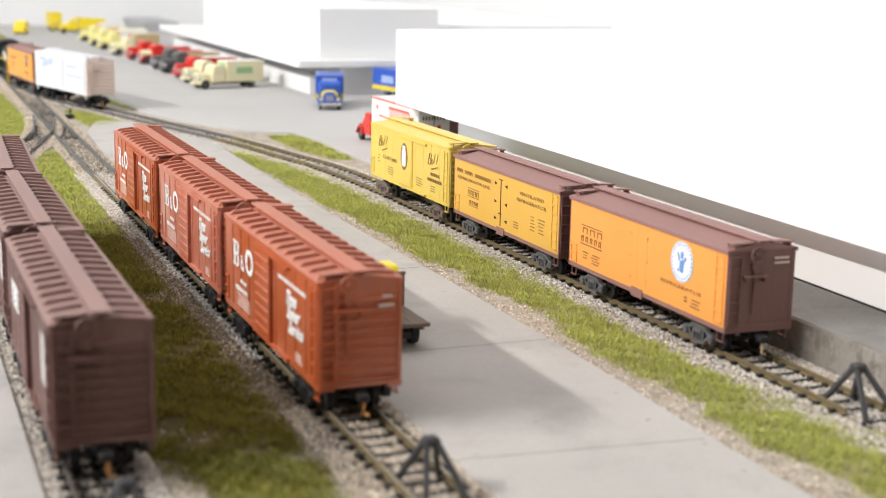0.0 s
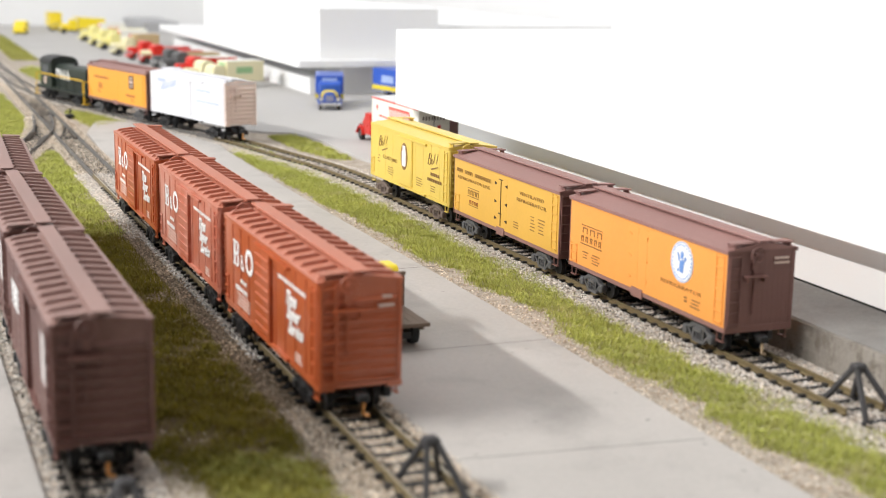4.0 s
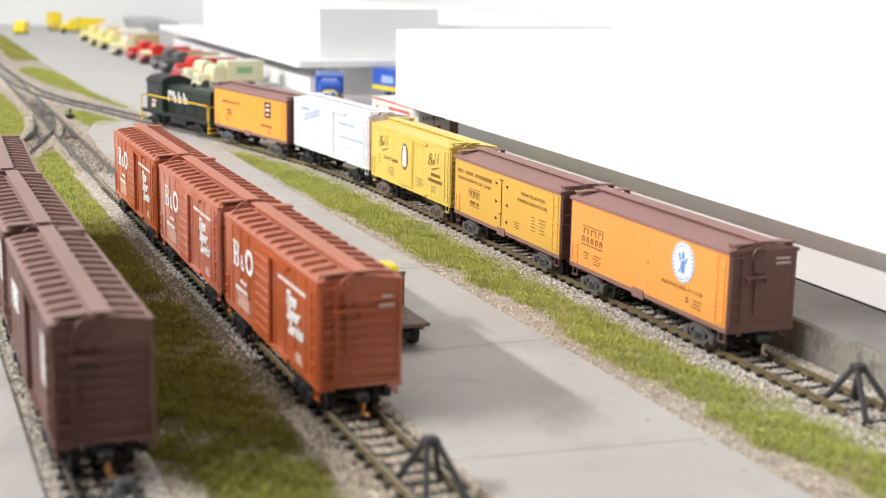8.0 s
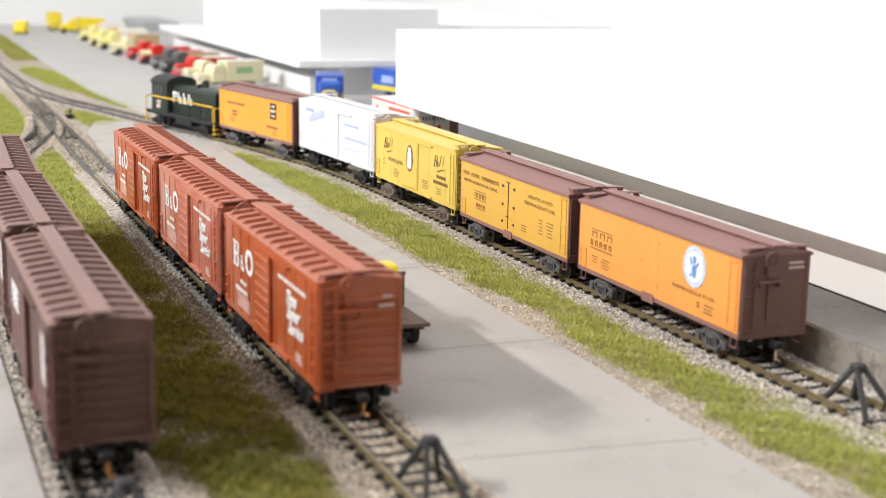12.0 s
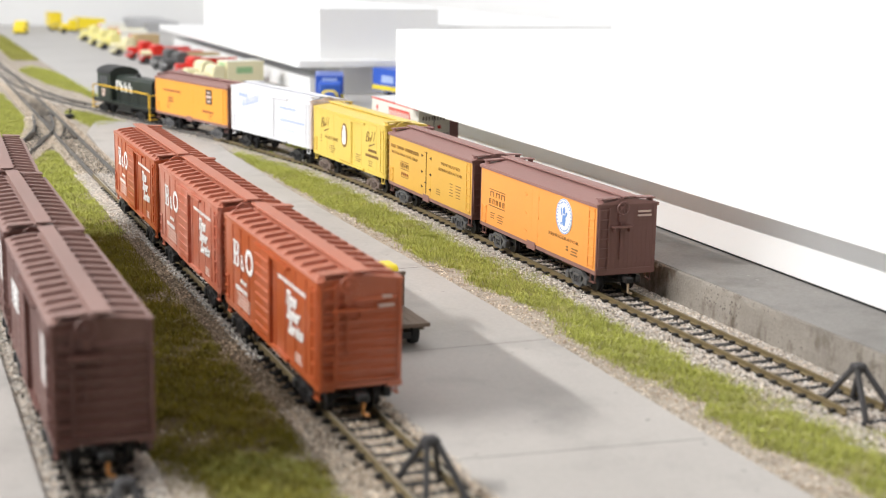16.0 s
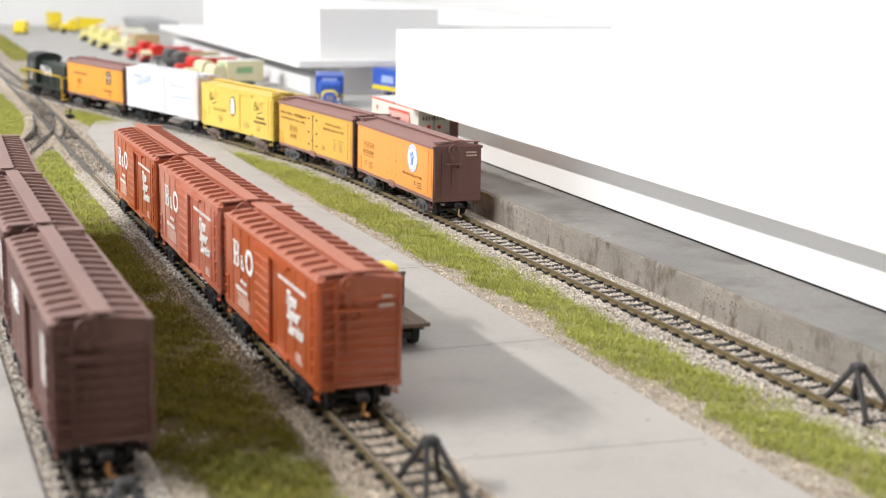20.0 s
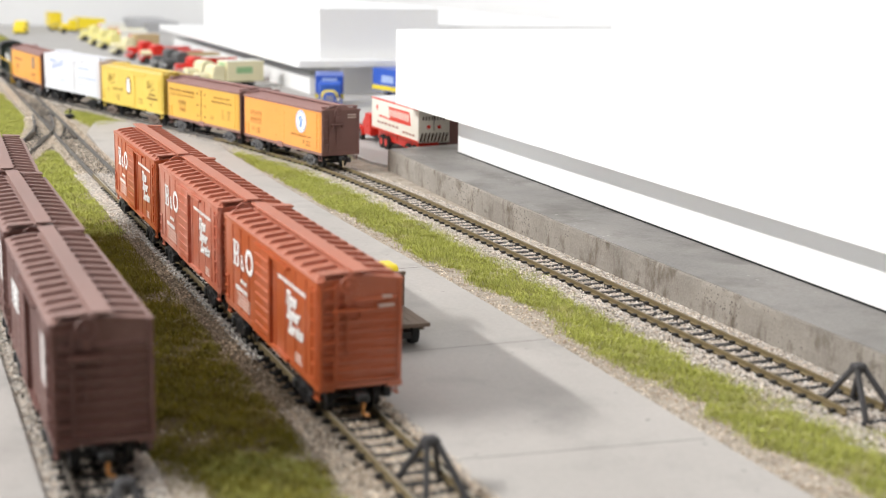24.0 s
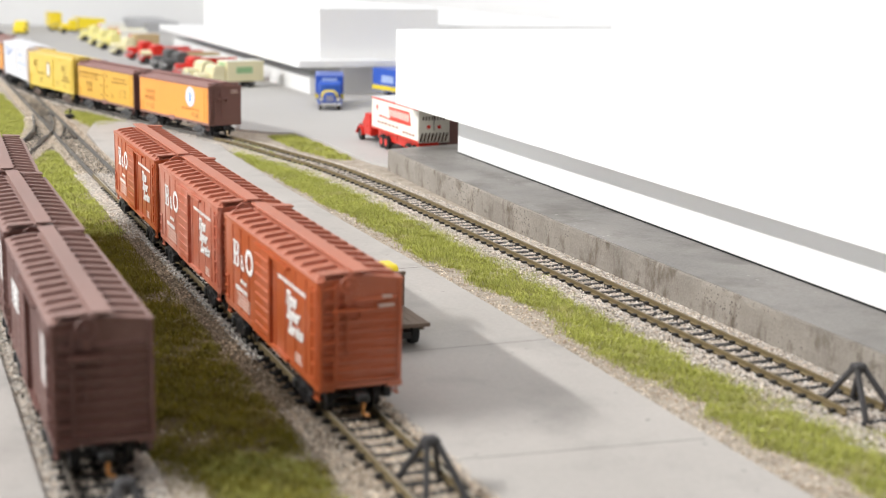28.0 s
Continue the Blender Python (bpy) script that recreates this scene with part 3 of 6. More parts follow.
GRASS_PATCHES = (
    ((-42, -4), (-36, -22), (-33, -42), (-20, -44), (-13, -22), (-13, 40), (-13, 130), (-13, 208), (-26, 214), (-38, 216), (-42, 180)),
    ((-31, -75), (-14, -75), (-15, -12), (-28, -8), (-35, -14), (-34, -32)),
    ((-13, 205), (-11.5, 330), (-9.5, 415), (-13, 425), (-21, 390), (-30, 330), (-37, 270), (-38, 212)),
    ((73, -90), (99, -90), (97, -39), (92.5, -30), (93.7, -20), (92, -6), (88.7, 6.6), (86, 18), (90.5, 34), (88.5, 48), (87.8, 62), (89, 80), (91, 96), (94.5, 114), (91.5, 138), (89, 154), (93, 184), (92, 200), (89.5, 220), (93, 258), (90.5, 295), (91, 340), (85.4, 390), (81, 428), (75, 432), (71.5, 413), (67.5, 362), (69, 324), (69.5, 283), (69, 247), (71.5, 209), (71, 174), (69.5, 140), (74, 124), (71.5, 111), (75, 94), (74.5, 77), (77, 66), (71.5, 52), (70, 31), (73, 5), (74, -9), (70, -17), (71.5, -25), (70.5, -34), (74, -44)),
    ((101, 448), (114, 454), (118, 421), (117.5, 382), (116.5, 358), (107, 365), (100, 420)),
    ((14, 565), (22, 505), (34, 520), (44, 530), (36, 553), (24, 585), (16, 596)),
    ((18, 900), (27, 765), (39, 705), (48, 632), (58, 585), (62, 590), (49, 690), (46, 790), (42, 870), (32, 930)),
    ((22, 1010), (43, 1000), (44, 1180), (45, 1380), (30, 1380)),
    ((-75, 500), (-33, 430), (-20, 470), (-10.5, 530), (-10, 600), (-13, 720), (-30, 760), (-75, 760)),
)


def turf():
    rng = np.random.default_rng(3)
    bed = bmesh.new()
    prism(bed, [(-43, -2), (-34, -12), (-24, -8), (-14, -12), (-12.5, 130), (-12, 260), (-24, 330), (-38, 270), (-43, 180)], "z", -2.7, -2.53)
    tagged(part("soil", bed, SOIL), "dark brown soil strip under the grass", "soil", kind="structure")
    for k, poly in enumerate(GRASS_PATCHES):
        a = np.array(poly, float)
        lo, hi = a.min(0), a.max(0)
        near = lo[1] < 200
        dens = 21.0 if near else 8.0
        n = int((hi - lo).prod() * dens)
        q = rng.uniform(lo, hi, (n, 2))
        # ragged edge: test a jittered copy of each point
        q2 = q + rng.normal(0, 2.3 if k < 2 else 1.1, q.shape) + np.stack([bumpy(q[:, 1], q[:, 0], 0.22, k) - 0.5, bumpy(q[:, 0], q[:, 1], 0.2, k + 3) - 0.5], 1) * 5
        q = q[inside(poly, q2)]
        thin = bumpy(q[:, 0], q[:, 1], 0.16, k + 1.0)
        clump = bumpy(q[:, 0], q[:, 1], 1.1, k + 5.0)
        if k == 0:
            keep = np.clip(thin * 3.4 - 0.45, 0.18, 1)
        else:
            keep = np.clip(thin * 3.0 - 0.1, 0.3, 1)
        q = q[rng.uniform(0, 1, len(q)) < keep * np.clip(clump * 1.5, 0.35, 1)]
        n = len(q)
        pts = np.column_stack([q, np.full(n, -2.55)])
        # one blade: a bent sliver of three triangles
        w = 0.055 if near else 0.12
        bv = np.array([(-w, 0, 0), (w, 0, 0), (w * 0.8, 0.35, 0.6), (-w * 0.6, 0.35, 0.6), (0.0, 0.95, 1.0)], float)
        bf = np.array([(0, 1, 2), (0, 2, 3), (3, 2, 4)])
        hgt = rng.uniform(0.7, 1.8, n) * (0.6 + 0.7 * bumpy(q[:, 0], q[:, 1], 0.5, k))
        sizes = np.stack([np.full(n, 1.0), hgt * rng.uniform(0.3, 1.3, n), hgt], 1)
        scatter_mesh("grass", pts, bv, bf, sizes, rng.uniform(0, 6.283, n), GRASS, "short olive-green static grass on the gravel", "grass")
        # strip beside the brown boxcars: dark grass with their shade painted in
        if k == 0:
            bpy.data.objects["grass"].data.materials[0] = GRASS_DARK_SHADED
            bpy.data.objects["grass"]["label"] = "dark olive static grass between the boxcar tracks, part of their shade in its colour"
        elif k in (1, 7):
            bpy.data.objects["grass.%03d" % k].data.materials[0] = GRASS_MID
            bpy.data.objects["grass.%03d" % k]["label"] = "dull olive static grass in uneven tufts"


def ballast():
    rng = np.random.default_rng(9)
    rows = ((MIDDLE, -85, 14, 16000, 12.5, BALLAST_BROWN, "brown ballast stones at the middle track's end", 0.22, 0.46),
            (MIDDLE, 4, 225, 21000, 12.8, BALLAST_DARK, "dark brown ballast stones beside the red boxcars", 0.22, 0.44),
            (MIDDLE, 50, 215, 15000, 8.9, BALLAST_GREY, "grey ballast stones on the middle track", 0.22, 0.46),
            (MIDDLE, 200, 340, 22000, 11.5, BALLAST, "pale tan ballast stones on the middle track", 0.22, 0.46),
            (MIDDLE, 340, 780, 24000, 10, BALLAST_BROWN, "tan ballast stones round the turnout", 0.25, 0.46),
            (SIDING, -70, 430, 80000, 14.0, BALLAST, "tan and grey ballast stones on the siding", 0.22, 0.46),
            (SIDING, 430, 1000, 16000, 10, BALLAST, "tan ballast stones on the siding's curve", 0.35, 0.6),
            (LEFT, -95, 200, 38000, 10.5, BALLAST, "tan ballast stones on the outer track", 0.22, 0.46),
            (LEFT, 200, 560, 20000, 10, BALLAST_BROWN, "tan ballast stones on the outer curve", 0.25, 0.44))
    for line, s0, s1, n, half, mat, lab, r0, r1 in rows:
        rim, reach = (-1.75, 8.2) if mat is BALLAST_DARK else (-1.4, 6.0) if line is LEFT or s0 > 160 else (-1.5, 7.2)
        q, u = along(line, s0, s1, half, n, rng)
        au = np.abs(u)
        bare = (q[:, 1] > 455) & (q[:, 1] < 640) & (line is not SIDING)
        keep = (np.abs(au - 4.8) > 0.75) & ((au > 4) | (rng.uniform(0, 1, n) < (0.2 if line is LEFT and s0 < 100 else np.where(bare, 0.25, 0.9))))
        if mat is BALLAST_DARK:
            keep &= (au > 8.0) | (q[:, 1] < 52)
        q, u, au = q[keep], u[keep], au[keep]
        r = rng.uniform(r0, r1, len(q))
        z = np.where(au < 5.6, -1.42 if s0 > 160 else -1.55, np.where(au < reach, rim, -1.22 - np.maximum(au - 8.4, 0) * 0.16)) + rng.uniform(-0.3, 0.14, len(q)) - r * 0.35
        pts = np.column_stack([q, z])
        sizes = np.stack([r * rng.uniform(0.8, 1.4, len(q)), r, r * rng.uniform(0.7, 1.1, len(q))], 1)
        scatter_mesh("ballast", pts, OCTA_V, OCTA_F, sizes, rng.uniform(0, 6.28, len(q)), mat, lab, "ballast")
    q = np.column_stack([rng.normal(-13.5, 2.8, 15000), rng.uniform(10, 245, 15000)])
    r = rng.uniform(0.16, 0.4, len(q))
    scatter_mesh("soil_crumb", np.column_stack([q, np.full(len(q), -2.5)]), OCTA_V, OCTA_F, r, rng.uniform(0, 6.28, len(q)), SOIL_CRUMB, "dark brown soil crumbs beside the red boxcars", "soil")
    # loose grit between the strips
    q = rng.uniform((-62, -90), (114, 330), (90000, 2))
    bad = ((q[:, 0] > 8.3) & (q[:, 0] < np.interp(q[:, 1], [-20, 60, 200, 330], [62.5, 64.5, 66, 69.5]))) | ((q[:, 0] > -41) & (q[:, 0] < -15) & (rng.uniform(0, 1, len(q)) < 0.85))
    q = q[~bad]
    r = rng.uniform(0.16, 0.44, len(q))
    scatter_mesh("grit", np.column_stack([q, np.full(len(q), -2.55)]), OCTA_V, OCTA_F, r, rng.uniform(0, 6.28, len(q)), BALLAST_BROWN, "fine tan grit strewn over the ground", "gravel")


# ---- rolling stock ----
def truck_parts(car, y, front, material=None):
    """One freight truck: side frames, bolster, two wheelsets. Returns the moving part."""
    bm = bmesh.new()
    box(bm, -5.5, 5.5, -1.4, 1.4, 3.2, 5.2, bevel=0.2)
    t = part("wheel_truck", bm, BLACK, car)
    t.matrix_basis = pose(0, y * MM, 0)
    for sx in (-1, 1):
        bm = bmesh.new()
        # cast side frame: arched compression bar, dipped tension bar, columns, journal boxes, springs
        xo = sx * 7.7
        prism(bm, [(-6.6, 3.0), (-6.4, 3.9), (-4.4, 4.1), (-2.5, 5.2), (2.5, 5.2), (4.4, 4.1), (6.4, 3.9), (6.6, 3.0), (4.2, 3.2), (2.2, 4.3), (-2.2, 4.3), (-4.2, 3.2)], "x", xo - 0.5, xo + 0.5)
        prism(bm, [(-4.8, 3.2), (-4.0, 3.2), (-1.9, 1.3), (1.9, 1.3), (4.0, 3.2), (4.8, 3.2), (2.3, 0.6), (-2.3, 0.6)], "x", xo - 0.45, xo + 0.45)
        for yy in (-2.1, 2.1):
            box(bm, xo - 0.5, xo + 0.5, yy - 0.35, yy + 0.35, 1.1, 4.5)
        for yy in (-5.5, 5.5):
            box(bm, xo - 0.9, xo + 0.9, yy - 0.95, yy + 0.95, 1.7, 3.7, bevel=0.2)
        for yy in (-0.85, 0.85):
            for k in range(4):
                disc(bm, (xo, yy, 1.5 + k * 0.45), 0.62, 0.24, "z", 8)
        box(bm, xo - 0.7, xo + 0.7, -1.6, 1.6, 3.2, 4.2, bevel=0.15)
        part("side_frame", bm, material or TRUCK_GREY, t)
    for yy in (-5.5, 5.5):
        bm = bmesh.new()
        for sx in (-1, 1):
            disc(bm, (sx * 5.0, 0, 0), 2.55, 1.1, "x", 20)
            disc(bm, (sx * 4.3, 0, 0), 2.95, 0.35, "x", 20)
        disc(bm, (0, 0, 0), 0.6, 12.4, "x", 8)
        w = part("wheelset", bm, BLACK, t)
        w.matrix_basis = pose(0, yy * MM, 2.55 * MM)
    return t


def coupler(car, y, sy, pin=True):
    bm = bmesh.new()
    box(bm, -1.6, 1.6, min(y, y - sy * 6), max(y, y - sy * 6), 4.0, 5.6, bevel=0.15)
    box(bm, -0.6, 0.6, min(y, y + sy * 2.6), max(y, y + sy * 2.6), 4.2, 5.3, bevel=0.1)
    box(bm, -1.5, 0.9, min(y + sy * 2.2, y + sy * 4.6), max(y + sy * 2.2, y + sy * 4.6), 3.9, 5.6, bevel=0.3)
    c = part("coupler", bm, BLACK, car)
    bm = bmesh.new()
    rod(bm, (0, y + sy * 3.2, 4.2), (0, y + sy * 3.2, 1.2), 0.33, 8)
    rod(bm, (0, y + sy * 3.2, 1.3), (1.2, y + sy * 3.0, 0.7), 0.33, 8)
    part("trip_pin", bm, COPPER if pin else BRASS, c, "copper trip pin" if pin else "dull brass trip pin")


def ladder(car, side, u, z0, z1, width, material, rungs=7, label=""):
    """A grab-iron ladder: side 'W' at x, or an end 'S'/'N'. u is the place along that face."""
    bm = bmesh.new()
    face, d = side
    step = (z1 - z0) / (rungs - 1)
    for i in range(rungs):
        z = z0 + step * i
        if face == "x":
            box(bm, min(d, d * 1.0 + math.copysign(0.42, d)), max(d, d + math.copysign(0.42, d)), u - width / 2, u + width / 2, z - 0.16, z + 0.16)
        else:
            box(bm, u - width / 2, u + width / 2, min(d, d + math.copysign(0.42, d)), max(d, d + math.copysign(0.42, d)), z - 0.16, z + 0.16)
    for k in (-1, 1):
        if face == "x":
            box(bm, min(d, d + math.copysign(0.3, d)), max(d, d + math.copysign(0.3, d)), u + k * width / 2 - 0.16, u + k * width / 2 + 0.16, z0 - 0.6, z1 + 0.6)
        else:
            box(bm, u + k * width / 2 - 0.16, u + k * width / 2 + 0.16, min(d, d + math.copysign(0.3, d)), max(d, d + math.copysign(0.3, d)), z0 - 0.6, z1 + 0.6)
    part("ladder", bm, material, car, label)


def brake_gear(car, y, sy, x, z, material):
    bm = bmesh.new()
    torus(bm, (x, y + sy * 1.1, z), 1.75, 0.22, "y")
    for i in range(5):
        a = i * 2 * math.pi / 5
        rod(bm, (x, y + sy * 1.1, z), (x + 1.75 * math.cos(a), y + sy * 1.1, z + 1.75 * math.sin(a)), 0.14, 5)
    rod(bm, (x, y, z), (x, y + sy * 1.2, z), 0.35, 8)
    part("brake_wheel", bm, material, car)
    bm = boxes((x - 0.9, x + 0.9, min(y, y + sy * 0.7), max(y, y + sy * 0.7), z - 3.6, z - 1.9), (x - 0.2, x + 0.2, min(y, y + sy * 0.4), max(y, y + sy * 0.4), z - 14, z - 3.6))
    part("brake_housing", bm, material, car)
    part("brake_platform", boxes((x - 3, x + 3, min(y, y + sy * 1.6), max(y, y + sy * 1.6), z - 5.3, z - 4.9), (x - 2.4, x - 2.1, min(y, y + sy * 1.3), max(y, y + sy * 1.3), z - 6.4, z - 5.3), (x + 2.1, x + 2.4, min(y, y + sy * 1.3), max(y, y + sy * 1.3), z - 6.4, z - 5.3)), material, car)


def cross_walk(car, sx, y, W, zt, rise, material, half=1.1, lift=0.6):
    """Three boards on cleats along the roof slope at a corner."""
    def top(x):
        return zt + 0.1 + (rise - 0.1) * (1 - x / (W / 2 + 0.4))
    for y0, y1 in ((y - half, y - half / 3 - 0.07), (y - half / 3 + 0.07, y + half / 3 - 0.07), (y + half / 3 + 0.07, y + half)):
        bm = bmesh.new()
        a, b = 2.2, W / 2 - 0.7
        prism(bm, [(sx * a, top(a) + lift), (sx * b, top(a) + lift - 0.25), (sx * b, top(a) + lift + 0.1), (sx * a, top(a) + lift + 0.35)], "y", y0, y1)
        for u in (a + 0.6, b - 1.0):
            prism(bm, [(sx * u, top(u) - 0.1), (sx * (u + 0.5), top(u + 0.5) - 0.1), (sx * (u + 0.5), top(a) + lift - 0.1), (sx * u, top(a) + lift - 0.1)], "y", y0 + 0.1, y1 - 0.1)
        part("cross_walk", bm, material, car)


def running_board(car, L, z, width, material, slats=3):
    w = width / slats
    bm = bmesh.new()
    box(bm, -w / 2 + 0.02, w / 2 - 0.02, -L / 2 - 1.2, L / 2 + 1.2, z, z + 0.42, bevel=0.06)
    first = part("running_board", bm, material, car)
    for i in range(slats):
        x = (i - (slats - 1) / 2) * w
        if i == 0:
            first.matrix_basis = pose(x * MM, 0, 0)
        else:
            again(first, x, 0, 0)
    n, first = 12, None
    for i in range(n):
        y = -L / 2 + L * (i + 0.5) / n
        if first is None:
            first = part("saddle", boxes((-width / 2 + 0.7, width / 2 - 0.7, -0.35, 0.35, z - 0.75, z - 0.01)), material, car)
            first.matrix_basis = pose(0, y * MM, 0)
        else:
            again(first, 0, y, 0)


def bars(name, rows, x, material, parent, label="", proud=0.05):
    """Bars and blocks of lettering on the -x side, one part each: rows of y0, y1, z0, z1."""
    for y0, y1, z0, z1 in rows:
        part(name, boxes((x - proud, x + 0.02, min(y0, y1), max(y0, y1), z0, z1)), material, parent, label)


def blocks(name, rows, material, parent, label=""):
    """Small blocks, one part each."""
    for r in rows:
        part(name, boxes(r), material, parent, label)


def marks(name, y, z, n, w, h, pitch, stroke, x, material, parent, skip=(), seed=0, label=""):
    """A row of n plain bracket shapes, one part each, reading along -y from y."""
    r = random.Random(seed)
    first = None
    for i in range(n):
        if i in skip:
            continue
        u = y - i * pitch - r.uniform(0, w * 0.08)
        if first is None:
            first = part(name, boxes((x - 0.05, x + 0.02, -stroke, 0, z, z + h), (x - 0.05, x + 0.02, -w, -w + stroke, z, z + h), (x - 0.05, x + 0.02, -w + stroke, -stroke, z + h - stroke, z + h)), material, parent, label)
            first.matrix_basis = pose(0, u * MM, 0)
        else:
            again(first, 0, u, 0)


def underframe(car, L, W, z0, material):
    bm = bmesh.new()
    box(bm, -1.6, 1.6, -L / 2 + 4, L / 2 - 4, z0 - 2.2, z0)
    for y in (-14, 0, 14):
        box(bm, -W / 2 + 0.8, W / 2 - 0.8, y - 0.5, y + 0.5, z0 - 1.4, z0)
    disc(bm, (-4.4, 5, z0 - 1.7), 1.3, 7, "y", 12)
    box(bm, 2.6, 6.2, -9, -4, z0 - 2.6, z0 - 0.2, bevel=0.2)
    part("underframe", bm, material, car)


def steps(car, L, W, z0, material):
    for sx in (-1, 1):
        for sy in (-1, 1):
            bm = bmesh.new()
            x, y = sx * (W / 2 - 0.5), sy * (L / 2 - 2.4)
            rod(bm, (x, y - 1.4, z0), (x, y - 1.2, z0 - 2.6), 0.2, 5)
            rod(bm, (x, y + 1.4, z0), (x, y + 1.2, z0 - 2.6), 0.2, 5)
            box(bm, x - 0.4, x + 0.4, y - 1.4, y + 1.4, z0 - 2.75, z0 - 2.45)
            part("step", bm, material, car)


def ribbed_boxcar(name, label, group, L=78.0, W=17.2, z0=6.5, H=21.26, paint=None, roof=None, ends=None, door_paint=None, rise=1.15, letter=None, ribs=13, plain_door=False):
    car = thing(name, label=label, category="boxcar", group=group)
    zt = z0 + H
    ends = ends or paint
    bm = bmesh.new()
    box(bm, -W / 2, W / 2, -L / 2 + 0.3, L / 2 - 0.3, z0, zt - 0.3, bevel=0.12)
    box(bm, -W / 2 - 0.12, W / 2 + 0.12, -L / 2 + 0.3, L / 2 - 0.3, z0 - 0.5, z0 + 0.7)
    part("body", bm, paint, car)
    # riveted side posts, and the top chord
    bm = bmesh.new()
    box(bm, -W / 2 - 0.22, W / 2 + 0.22, -L / 2, L / 2, zt - 0.9, zt, bevel=0.1)
    part("top_chord", bm, paint, car)
    n = 10
    bm = boxes((-W / 2 - (0.05 if plain_door else 0.16), -W / 2 + 0.05, -0.32, 0.32, z0 + 0.8, zt - 1.0))
    first = None
    for i in range(n + 1):
        y = -L / 2 + 0.8 + (L - 1.6) * i / n
        if -6.5 < y < 9.5:
            continue
        if first is None:
            first = part("seam", bm, paint, car)
            first.matrix_basis = pose(0, y * MM, 0)
        else:
            again(first, 0, y, 0)
    # ends with horizontal corrugations
    for sy in (-1, 1):
        y = sy * (L / 2 - 0.3)
        part("end_panel", boxes((-W / 2 + 0.1, W / 2 - 0.1, min(y, y + sy * 0.25), max(y, y + sy * 0.25), z0, zt - 0.2)), ends, car)
        bm = bmesh.new()
        prism(bm, [(0, -0.62), (sy * 0.62, -0.3), (sy * 0.62, 0.15), (0, 0.5)], "x", -W / 2 + 1.2, W / 2 - 1.2)
        first = None
        for i in range(9):
            z = z0 + 1.4 + i * 2.0
            if first is None:
                first = part("end_rib", bm, ends, car)
                first.matrix_basis = pose(0, (y + sy * 0.2) * MM, z * MM)
            else:
                again(first, 0, y + sy * 0.2, z)
        for sx in (-1, 1):
            part("corner_post", boxes((min(sx * W / 2, sx * (W / 2 - 0.9)), max(sx * W / 2, sx * (W / 2 - 0.9)), min(y, y + sy * 0.55), max(y, y + sy * 0.55), z0, zt - 0.2), bevel=0.1), ends, car)
        # gable above the end
        bm = bmesh.new()
        prism(bm, [(-W / 2 - 0.2, zt - 0.3), (W / 2 + 0.2, zt - 0.3), (W / 2 + 0.2, zt), (0, zt + rise - 0.1), (-W / 2 - 0.2, zt)], "y", min(y, y + sy * 0.4), max(y, y + sy * 0.4))
        part("gable", bm, ends, car)
    # roof
    bm = bmesh.new()
    prism(bm, [(-W / 2 - 0.3, zt - 0.05), (W / 2 + 0.3, zt - 0.05), (W / 2 + 0.3, zt + 0.1), (0, zt + rise), (-W / 2 - 0.3, zt + 0.1)], "y", -L / 2 + 0.05, L / 2 - 0.05)
    part("roof", bm, roof, car)
    slope = math.degrees(math.atan2(rise - 0.1, W / 2 + 0.3))
    bm = bmesh.new()
    wid = W / 2 - 2.4
    # tapering pressed rib
    rows = []
    for k in range(9):
        u = (0, 0.06, 0.13, 0.3, 0.5, 0.7, 0.87, 0.94, 1)[k]
        swell = min(1.0, 0.15 + 7.0 * min(u, 1 - u))
        h, w = 0.8 * swell, 0.65 + 0.35 * swell
        xx = -wid / 2 + wid * u
        rows.append([bm.verts.new(v) for v in ((xx, -w, -0.2), (xx, -w * 0.9, h), (xx, w * 0.45, h * 0.95), (xx, w * 1.25, -0.2))])
    for a, b in zip(rows, rows[1:]):
        for k in range(4):
            bm.faces.new((a[k], a[(k + 1) % 4], b[(k + 1) % 4], b[k]))
    bm.faces.new(rows[0])
    bm.faces.new(rows[-1][::-1])
    first = None
    for i in range(ribs):
        y = -L / 2 + L * (i + 0.5) / ribs
        for sx in (-1, 1):
            x = sx * (W / 4 + 0.75)
            z = zt + 0.1 + (rise - 0.1) * (1 - abs(x) / (W / 2 + 0.3)) - 0.03
            if first is None:
                first = part("roof_rib", bm, roof, car)
                first.matrix_basis = Matrix.Translation((x * MM, y * MM, z * MM)) @ Matrix.Rotation(radians(slope) * sx, 4, "Y")
            else:
                o = again(first, 0, 0, 0)
                o.matrix_basis = Matrix.Translation((x * MM, y * MM, z * MM)) @ Matrix.Rotation(radians(slope) * sx, 4, "Y")
    running_board(car, L, zt + rise + (0.65 if ribs else 0.2), 3.5, roof, slats=1)
    for sy in (-1, 1):
        # cross walks at two opposite roof corners
        cross_walk(car, sy, sy * (L / 2 - 1.5), W, zt, rise, roof, half=1.6)
    # doors
    for sx in (-1, 1):
        x = sx * W / 2
        bm = bmesh.new()
        box(bm, min(x, x + sx * 0.5), max(x, x + sx * 0.5), -5.0, 8.2, z0 + 0.9, zt - 1.9, bevel=0.1)
        door = part("door", bm, door_paint or paint, car)
        bm = bmesh.new()
        for i in range(0 if plain_door else 8):
            z = z0 + 2.2 + i * (H - 5.6) / 7
            box(bm, min(x, x + sx * 0.85), max(x, x + sx * 0.85), -4.2, 7.4, z - 0.3, z + 0.3, bevel=0.12)
        if not plain_door:
            part("rib", bm, door_paint or paint, door)
        post = 0.32 if plain_door else 0.9
